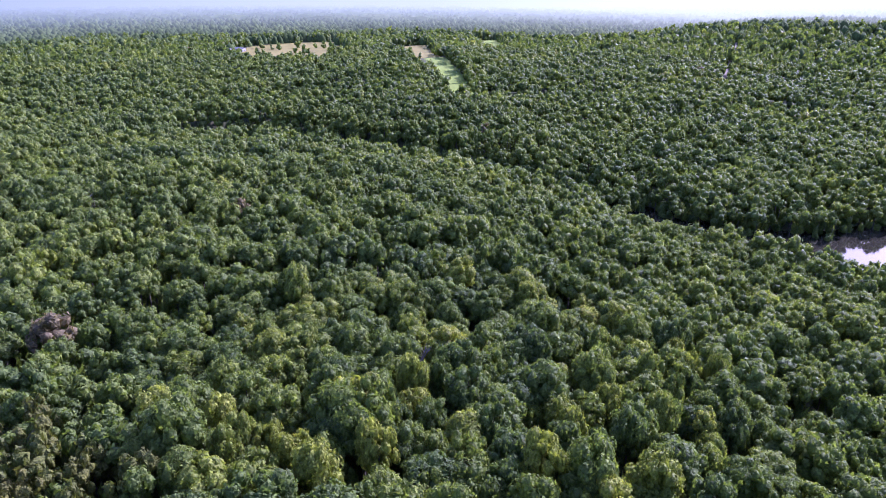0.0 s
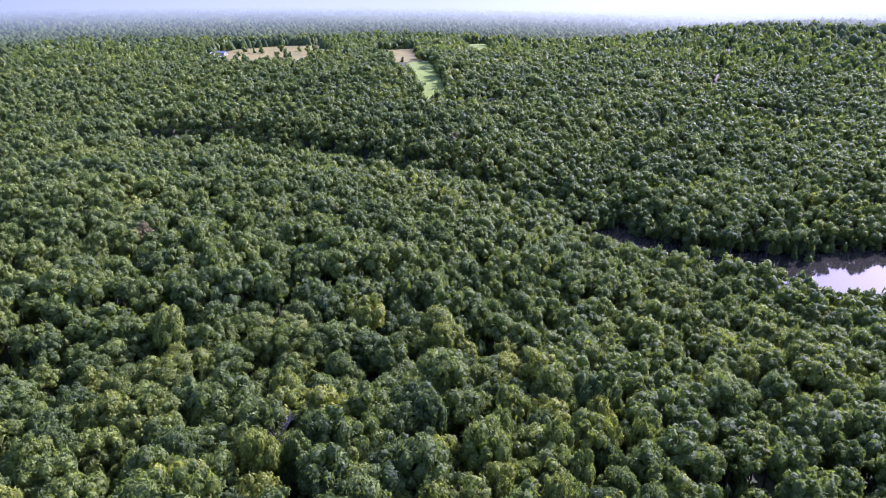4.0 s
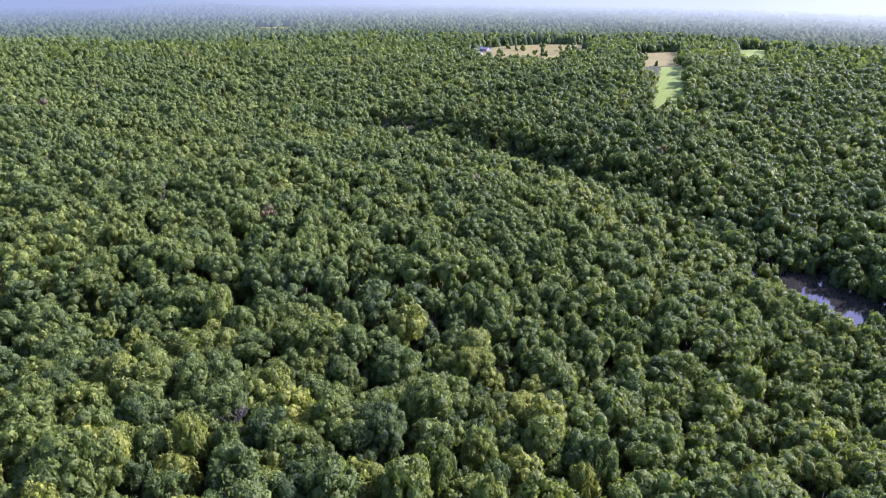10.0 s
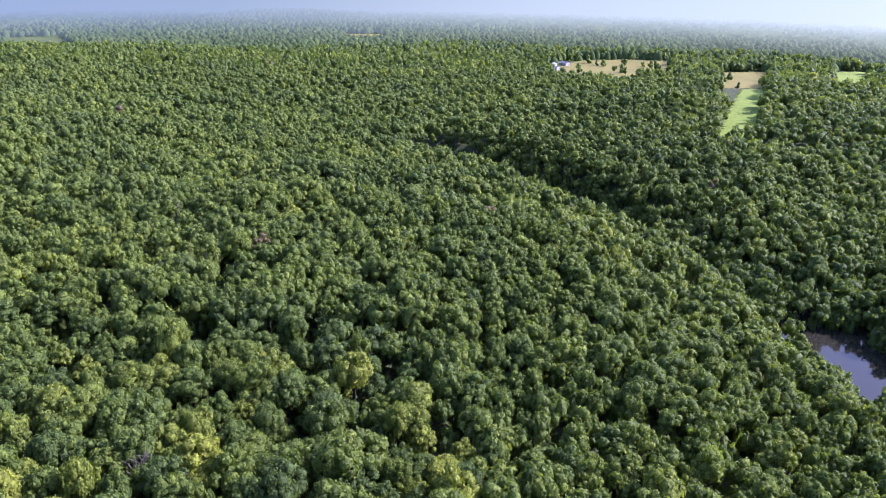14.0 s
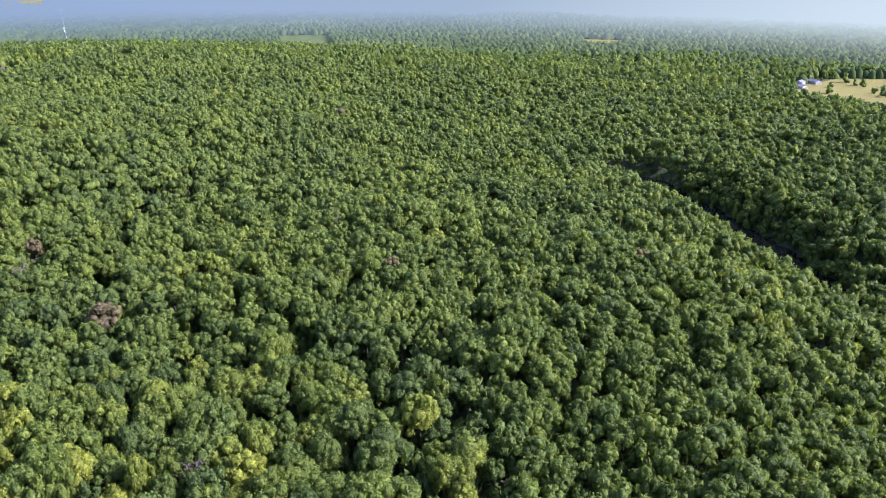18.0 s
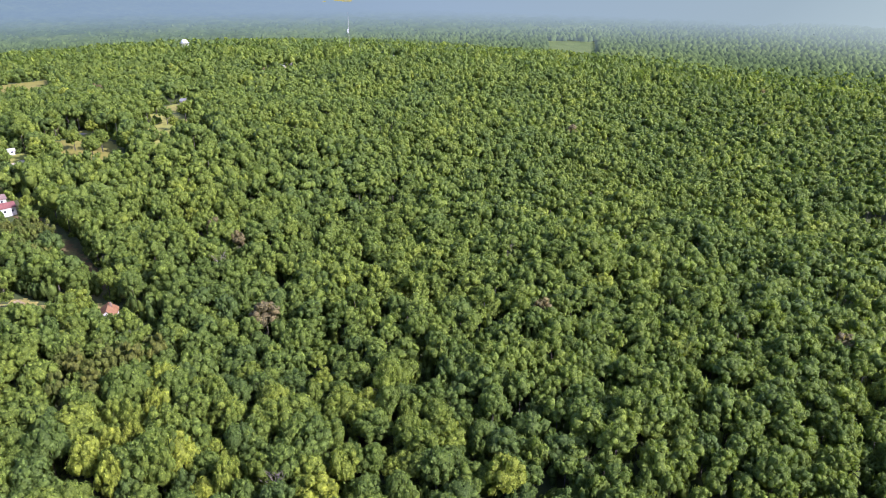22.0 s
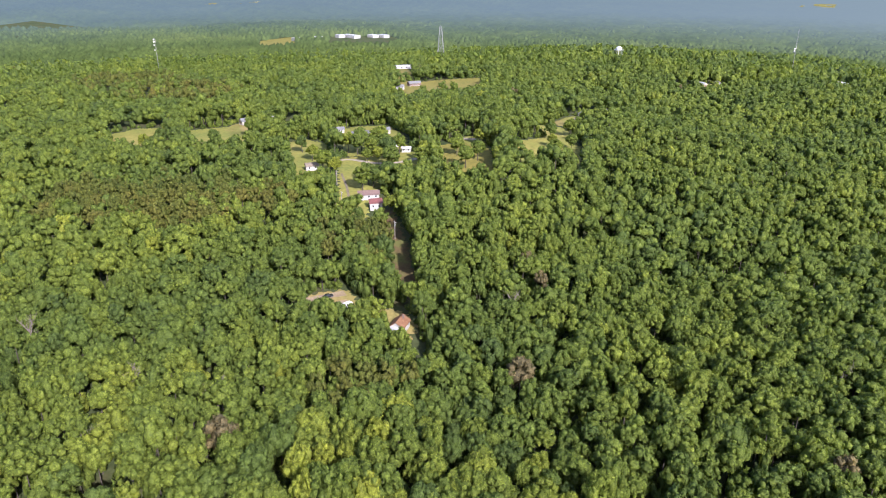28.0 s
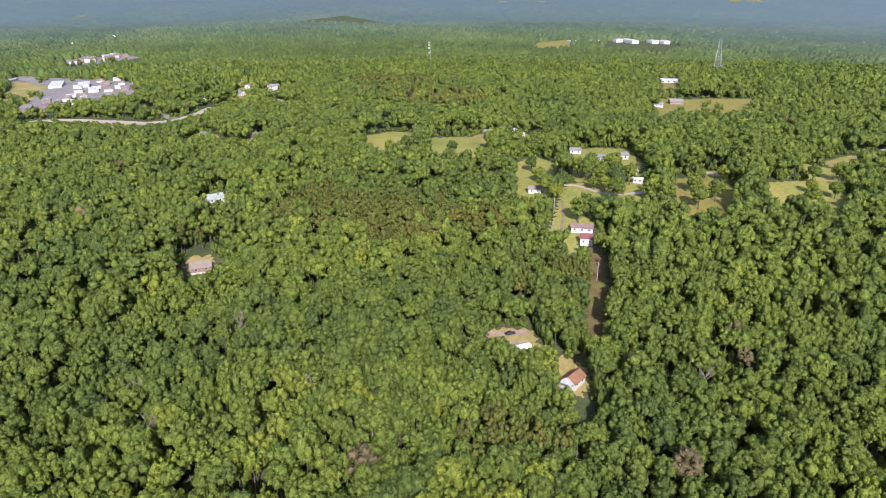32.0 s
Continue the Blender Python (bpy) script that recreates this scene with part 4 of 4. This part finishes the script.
def sow(name, label, x, y, kinds, mat, radius, tall, g, trunks=None, tint_shift=0.0, category="woods", deep=(1.0, 1.45), grounded=False):
    """Joins one crown for every place into a single mesh of woods."""
    x, y = np.asarray(x), np.asarray(y)
    if np.ndim(radius[0]):
        r, h = radius[0], tall[0]
    else:
        r = g.uniform(*radius, len(x))
        h = g.uniform(*tall, len(x)) + (r - np.mean(radius)) * 1.2
    z = height(x, y)
    spin, pick = g.uniform(0, 2 * math.pi, len(x)), g.integers(0, len(kinds), len(x))
    # neighbours resemble each other: the tint wanders over the land
    tint = np.clip(0.46 + 0.10 * np.sin(x / 37 + 2 * np.sin(y / 51)) + 0.08 * np.sin(y / 19 + x / 43) + g.normal(0, 0.14, len(x)) + tint_shift, 0, 0.985)
    for cx, cy, reach in LIGHT_CLUMPS:
        tint = np.where((np.hypot(x - cx, y - cy) < reach) & (g.random(len(x)) < 0.7), np.clip(tint + 0.25, 0, 0.985), tint)
    tint[g.random(len(x)) < 0.001] = 1.0
    vs, fs, ts, sm, at = [], [], [], [], 0
    for k, (kv, kf, round_) in enumerate(kinds):
        s = np.where(pick == k)[0]
        c, sn = np.cos(spin[s])[:, None], np.sin(spin[s])[:, None]
        sx_, sy_ = (g.uniform(0.85, 1.15, (len(s), 1)) * r[s][:, None] for _ in range(2))
        px, py = kv[None, :, 0] * sx_, kv[None, :, 1] * sy_
        pz = kv[None, :, 2] * (r[s] * g.uniform(*deep, len(s)))[:, None]
        top = pz.max(1, keepdims=True)
        if grounded:        # foliage down to the ground
            low = pz.min(1, keepdims=True)
            pz = (pz - low) / (top - low) * (h[s] + 0.6)[:, None]
            top = pz.max(1, keepdims=True)
        p = np.stack([px * c - py * sn + x[s][:, None], px * sn + py * c + y[s][:, None], pz - top + (z + h)[s][:, None]], -1)
        vs.append(p.reshape(-1, 3))
        fs.append((kf[None] + (at + np.arange(len(s)) * len(kv))[:, None, None]).reshape(-1, 3))
        sm.append(np.tile(np.arange(len(kf)) < round_, len(s)))
        ts.append(np.repeat(tint[s], len(kv)))
        at += len(s) * len(kv)
    mats, fm = [mat], None
    v, f, t, sm = np.concatenate(vs), np.concatenate(fs), np.concatenate(ts), np.concatenate(sm)
    if trunks:
        a = np.arange(4) * math.pi / 2
        ring = np.stack([np.cos(a), np.sin(a)], 1)
        low = np.concatenate([ring[None] * 0.28 + np.stack([x, y], 1)[:, None], np.repeat(z[:, None, None] - 0.3, 4, 1)], -1)
        high = np.concatenate([ring[None] * 0.14 + np.stack([x, y], 1)[:, None], np.repeat((z + h * 0.75)[:, None, None], 4, 1)], -1)
        tv = np.concatenate([low, high], 1).reshape(-1, 3)
        q = np.array([[0, 1, 5], [0, 5, 4], [1, 2, 6], [1, 6, 5], [2, 3, 7], [2, 7, 6], [3, 0, 4], [3, 4, 7]])
        tf = (q[None] + (np.arange(len(x)) * 8)[:, None, None]).reshape(-1, 3) + len(v)
        fm = np.concatenate([np.zeros(len(f), int), np.ones(len(tf), int)])
        sm = np.concatenate([sm, np.ones(len(tf), bool)])
        v, f, t = np.concatenate([v, tv]), np.concatenate([f, tf]), np.concatenate([t, np.zeros(len(tv))])
        mats = [mat, M_BARK]
    ob = from_arrays(name, v, f, mats, tint=t, face_mat=fm, soft=sm)
    return tagged(ob, label, category, kind="stuff")


NEAR = [crown(s, 13 + s % 5, 330, 0.086, 0, 0.19, 0.42) for s in range(12)]
SMALL = [crown(20 + s, 5, 70, 0.13, 0, 0.30, 0.5) for s in range(8)]
MIDDLE = [crown(40 + s, 5 + s % 4, 95, 0.12, 0, 0.24, 0.48) for s in range(12)]
MIDDLE_SMALL = [crown(160 + s, 2, 24, 0.2, 0, 0.4, 0.6) for s in range(6)]
FARTHER = [crown(60 + s, 4, 44, 0.16, 0, 0.34, 0.55) for s in range(12)]
FAR_OFF = [crown(180 + s, 1, 18, 0.24, 0, 0.5, 0.65) for s in range(10)]
FARTHEST = []
for s in range(6):
    g = np.random.default_rng(s)
    a = np.arange(5) * 2 * math.pi / 5
    low = np.stack([np.cos(a), np.sin(a), np.full(5, -0.40)], 1) * g.uniform(0.85, 1.15, (5, 1))
    high = np.stack([0.68 * np.cos(a + 0.6), 0.68 * np.sin(a + 0.6), np.full(5, 0.1)], 1) * g.uniform(0.8, 1.2, (5, 1)) + g.normal(0, 0.08, (5, 3))
    fs = [[k, (k + 1) % 5, 5 + k] for k in range(5)] + [[(k + 1) % 5, 5 + (k + 1) % 5, 5 + k] for k in range(5)] + [[5 + k, 5 + (k + 1) % 5, 10] for k in range(5)]
    FARTHEST.append((np.concatenate([low, high, [[0, 0, 0.45]]]), np.array(fs), 99))
PINE_NEAR = [crown(120 + s, 9, 170, 0.115, 0, 0.18, 0.34) for s in range(6)]
PINE_FAR = [crown(140 + s, 2, 26, 0.2, 0, 0.35, 0.5) for s in range(3)]


def stand(x, y):
    """How much taller than usual the trees grow here, with a few that stand out."""
    return 1.5 * np.sin(x / 29 + 1.8 * np.sin(y / 43)) + 1.2 * np.sin(y / 17 - x / 38) + 2.6 * (g.random(len(x)) < 0.06)


def two_tiers(r0, r1, wide, g):
    """Tall broad trees with lower, narrower ones in the gaps between them: place, radius, height."""
    ax, ay = woods_places(r0, r1, wide, g)
    keep = g.random(len(ax)) > 0.05
    ax, ay = ax[keep], ay[keep]
    ar = (0.43 + 0.32 * g.random(len(ax)) ** 1.3) * wide
    ah = g.uniform(12.0, 18.0, len(ax)) + (ar - 0.55 * wide) * 1.2 + stand(ax, ay)
    bx, by = woods_places(r0, r1, wide * 0.86, g)
    br = g.uniform(0.30, 0.48, len(bx)) * wide
    bh = g.uniform(5.0, 12.0, len(bx))
    return np.concatenate([ax, bx]), np.concatenate([ay, by]), np.concatenate([ar, br]), np.concatenate([ah, bh]), np.arange(len(ax) + len(bx)) < len(ax)


g = np.random.default_rng(11)
nx, ny, nr, nh, tall_ones = two_tiers(0, 210, 7.4, g)
pines = g.random(len(nx)) < pine_share(nx, ny)
near_pine = (nx[pines], ny[pines])
nx, ny, nr, nh, tall_ones = (q[~pines] for q in (nx, ny, nr, nh, tall_ones))
far_off = np.hypot(nx - 5, ny - 140) + np.where(tall_ones, 0, 1e6)
order = np.argsort(far_off)
own, rest = order[:300], order[300:]

# the nearest broadleaf trees, each a thing of its own
PROTO = []
for s in range(8):
    v, f, round_ = crown(80 + s, 22 + s, 1250, 0.055, 0, 0.17, 0.38)
    ob = from_arrays("crown", v * [4.8, 4.8, 6.2] + [0, 0, 10.0], f, [M_LEAF_OWN], soft=np.arange(len(f)) < round_)
    bm = bmesh.new()
    for (x0, y0, z0), (x1, y1, z1), r0, r1 in (((0, 0, -0.6), (0.2, 0.1, 9), 0.32, 0.2), ((0.15, 0.1, 6), (2.2, 0.8, 11), 0.14, 0.05),
                                               ((0.15, 0.1, 6.5), (-1.8, 1.4, 11.5), 0.14, 0.05), ((0.2, 0.1, 7.5), (0.1, -1.6, 13), 0.15, 0.04)):
        rod((x0, y0, z0), (x1, y1, z1), r0, r1, 7, bm)
    me = bpy.data.meshes.new("trunk")
    bm.to_mesh(me)
    bm.free()
    me.materials.append(M_BARK)
    PROTO.append((ob.data, me))
    bpy.data.objects.remove(ob)
for k, n in enumerate(own):
    x, y = nx[n], ny[n]
    tree = new("tree")
    s = nr[n] / 4.5
    tree.matrix_world = pose(x, y, z_at(x, y), 0, 0, g.uniform(0, 360)) @ Matrix.Diagonal((s * g.uniform(0.9, 1.1), s * g.uniform(0.9, 1.1), nh[n] / 15.4, 1))
    cm, tm = PROTO[k % 8]
    new("trunk", tm).parent = tree
    new("crown", cm).parent = tree
    tagged(tree, "tall broadleaf tree with a full green crown", "tree", "trees of the near slope")

# trees that stand singly on the lawns and meadows
SINGLE = [(-258, 0), (-264, -6), (-283, -28), (-301, -45), (-305, -6), (-291, 7), (-292, 14), (-297, 19), (-333, -1), (-295, 42), (-305, 45),
          (-324, 57), (-318, 73), (-376, 112), (-378, 125), (-359, 63), (-402, 106), (-317, -23), (-308, -14), (-293, -151),
          (-306, -117), (-277, -153), (-280, 28), (-105, 88), (-104, 83), (-108, 86), (-310, 90), (-300, 70), (-420, 118), (-350, 118), (-312, 2), (-318, 8), (-310, 12), (-322, 0), (-304, 4), (-316, -8), (-345, -8), (-340, 24), (-327, 2), (-322, 14), (-314, 20), (-262, -10), (-216, 52),
          (-252, 36), (-246, 30), (-258, 42), (-243, 38), (-262, 36), (-250, 25), (-239, 26), (-266, 45), (-256, 29)]
for k, (x, y) in enumerate(SINGLE):
    tree = new("tree")
    s = g.uniform(0.75, 1.2)
    tree.matrix_world = pose(x, y, z_at(x, y), 0, 0, g.uniform(0, 360)) @ Matrix.Diagonal((s, s, s * g.uniform(0.75, 0.9), 1))
    cm, tm = PROTO[k % 8]
    new("trunk", tm).parent = tree
    new("crown", cm).parent = tree
    tagged(tree, "broad green tree standing alone on open grass", "tree", "trees on the lawns")

# shrubs along the edges of the clearings
ex, ey = [], []
for poly in CLEAR:
    ring = np.array(poly + poly[:1], float)
    cx, cy = ring[:-1].mean(0)
    if math.hypot(cx - HEART[0], cy - HEART[1]) > 1250:
        continue
    for (ax, ay), (bx, by) in zip(ring[:-1], ring[1:]):
        n = int(math.hypot(bx - ax, by - ay) / (3.6 if math.hypot(cx - HEART[0], cy - HEART[1]) < 520 else 7.0)) + 1
        u = g.random(n)
        ex += list(ax + (bx - ax) * u + g.normal(0, 1.6, n) + (ax - cx) * 0.03)
        ey += list(ay + (by - ay) * u + g.normal(0, 1.6, n) + (ay - cy) * 0.03)
lx, ly = planted((-370, -165), (-610, -370), 6.5, g)
ok = inside(lx, ly, LOW_GROWTH) & (along(lx, ly, [(-205, -600), (-225, -563), (-235, -528), (-242, -496), (-254, -450), (-277, -435), (-302, -440), (-330, -455)]) > 9)
lx, ly = lx[ok], ly[ok]
for x, y, r in SCRUB:
    n = int(r * r / 5)
    a, d = g.uniform(0, 2 * math.pi, n), r * np.sqrt(g.random(n)) * 0.9
    lx, ly = np.concatenate([lx, x + d * np.cos(a)]), np.concatenate([ly, y + d * np.sin(a)])
ok = (np.hypot(lx + 116.5, ly - 94.5) > 7) & (np.hypot(lx + 131, ly + 158) > 8) & (np.hypot(lx + 75, ly + 89) > 8)
lx, ly = lx[ok], ly[ok]
sow("shrubs", "low green scrub on open slopes", lx, ly, SMALL, M_LEAF, (2.8, 4.6), (2.0, 4.5), g, category="shrubs", grounded=True)
ex, ey = np.array(ex), np.array(ey)
ok = np.ones(len(ex), bool)
for poly in CLEAR:
    ok &= ~inside(ex, ey, poly)
sow("shrubs", "green shrubs along the edges of the clearings", ex[ok], ey[ok], SMALL, M_LEAF, (1.3, 2.8), (2.0, 6.0), g, category="shrubs", grounded=True)
big, low = rest[tall_ones[rest]], rest[~tall_ones[rest]]
sow("woods", "dense green broadleaf wood on the near slopes", nx[big], ny[big], NEAR, M_LEAF, (nr[big],), (nh[big],), g, True)
sow("undergrowth", "lower green trees under the near canopy", nx[low], ny[low], MIDDLE_SMALL, M_LEAF, (nr[low],), (nh[low],), g, tint_shift=-0.08, grounded=True)
mx_, my_, mr, mh, m_tall = two_tiers(210, 480, 7.8, g)
pines = g.random(len(mx_)) < pine_share(mx_, my_)
big, low = ~pines & m_tall, ~pines & ~m_tall
sow("woods", "green broadleaf wood across the valley", mx_[big], my_[big], MIDDLE, M_LEAF, (mr[big],), (mh[big],), g, True, deep=(1.0, 1.4))
sow("undergrowth", "lower green trees under the canopy", mx_[low], my_[low], MIDDLE_SMALL, M_LEAF, (mr[low],), (mh[low],), g, tint_shift=-0.08, grounded=True)
sow("pine_stand", "stand of brownish green pines in the wood", np.concatenate([near_pine[0], mx_[pines]]), np.concatenate([near_pine[1], my_[pines]]), PINE_NEAR, M_PINE, (2.8, 4.2), (13, 17), g, True, deep=(1.3, 1.8))
ax, ay = woods_places(480, 800, 9.2, g)
bx, by = woods_places(800, 1260, 10.4, g)
keep = g.random(len(bx)) > smooth(np.hypot(bx - HEART[0], by - HEART[1]), 860, 1260)
bx, by = bx[keep], by[keep]
for px, py, r0, r1, kinds, low, label in ((ax, ay, 3.9, 6.6, FARTHER, False, "woods on the slopes past the river"), (bx, by, 4.6, 7.6, FAR_OFF, True, "woods on the far hills")):
    fr = g.uniform(r0, r1, len(px))
    fh = g.uniform(11.5, 17.0, len(px)) + (fr - 6) * 0.8 + 0.8 * stand(px, py)
    pines = g.random(len(px)) < pine_share(px, py)
    sow("woods", label, px[~pines], py[~pines], kinds, M_LEAF, (fr[~pines],), (fh[~pines],), g, deep=(0.95, 1.35), grounded=low)
    if pines.any():
        sow("pine_stand", "far stand of dark pines", px[pines], py[pines], PINE_FAR, M_PINE, (3.2, 4.8), (12, 17), g, True, deep=(1.3, 1.7))
hx, hy = np.array([(-250, 1080), (-238, 1075), (-215, 1095), (-190, 1010), (-182, 1000), (-205, 1025), (-168, 900), (-176, 880), (-160, 885), (-225, 930), (-240, 985), (-262, 1040),
                    (-190, 1100), (-176, 1090), (-160, 1060), (-150, 1000), (-140, 960), (-270, 1100), (-55, 1000), (-12, 960), (-30, 920), (-660, -60), (-640, -40), (-690, -110), (-680, -115), (-650, -110), (-640, -112), (-700, -105), (-715, -92), (-725, -70), (-740, -120), (-720, -125)], float).T
tx = np.concatenate([g.uniform(-420, -200, 260), g.uniform(-660, -480, 120)])
ty = np.concatenate([g.uniform(-1000, -590, 260), g.uniform(-1270, -1120, 120)])
clump = np.sin(tx / 23) + np.sin(ty / 31) > 0.35
for bx, by, *_ in TOWN:
    clump &= np.hypot(tx - bx, ty - by) > 13
sow("town_trees", "street trees between the buildings of the town", tx[clump], ty[clump], FARTHER, M_LEAF, (3.0, 5.0), (5, 10), g, category="trees", grounded=True)
sow("field_trees", "scattered trees and hedges in the far fields", hx, hy, FARTHER, M_LEAF, (3.5, 5.5), (7, 13), g, category="trees", grounded=True)
# low crowns in the painted-haze material, mixed in from 850 m
vx, vy = woods_places(850, 2100, 11.5, g)
keep = g.random(len(vx)) < smooth(np.hypot(vx - HEART[0], vy - HEART[1]), 850, 1240) * (1 - 0.45 * smooth(np.hypot(vx, vy), 1500, 1700))
vx, vy = vx[keep], vy[keep]
sow("backdrop_woods", "woods near the horizon, haze painted in", vx, vy, FARTHEST, M_FAR, (6.0, 9.5), (10, 16), g, category="backdrop", grounded=True)


def dead_tree(x, y, tall, seed, label):
    """A bare tree: a leaning stem with forking limbs."""
    g = np.random.default_rng(seed)
    ob = new("dead_tree")
    ob.matrix_world = pose(x, y, z_at(x, y), 0, 0, g.uniform(0, 360))
    part("trunk", rod((0, 0, -0.5), (0.4, 0.2, tall * 0.7), 0.34, 0.18, 8), M_DEAD, ob)
    for k in range(9):
        a, z = g.uniform(0, 2 * math.pi), tall * g.uniform(0.4, 0.7)
        end = Vector((math.cos(a) * g.uniform(2, 4), math.sin(a) * g.uniform(2, 4), z + tall * g.uniform(0.15, 0.36)))
        bm = rod((0.3, 0.15, z), end, 0.14, 0.07, 6)
        for _ in range(4):
            mid = Vector((0.3, 0.15, z)).lerp(end, g.uniform(0.4, 1))
            rod(mid, mid + Vector((g.uniform(-1.6, 1.6), g.uniform(-1.6, 1.6), g.uniform(0.4, 2.2))), 0.06, 0.025, 5, bm)
        part("limb", bm, M_DEAD, ob)
    return tagged(ob, label, "tree", "dead trees")


for k, (x, y) in enumerate(((-42, 60), (0, -15), (-49, -22), (-40, 28), (6, 4), (-6, 145), (-11, 37), (-135, 260), (-47, 317), (-143, 135))):
    dead_tree(x, y, 15.5 + (k % 3) * 0.8, k, "bare grey dead tree standing among green crowns")
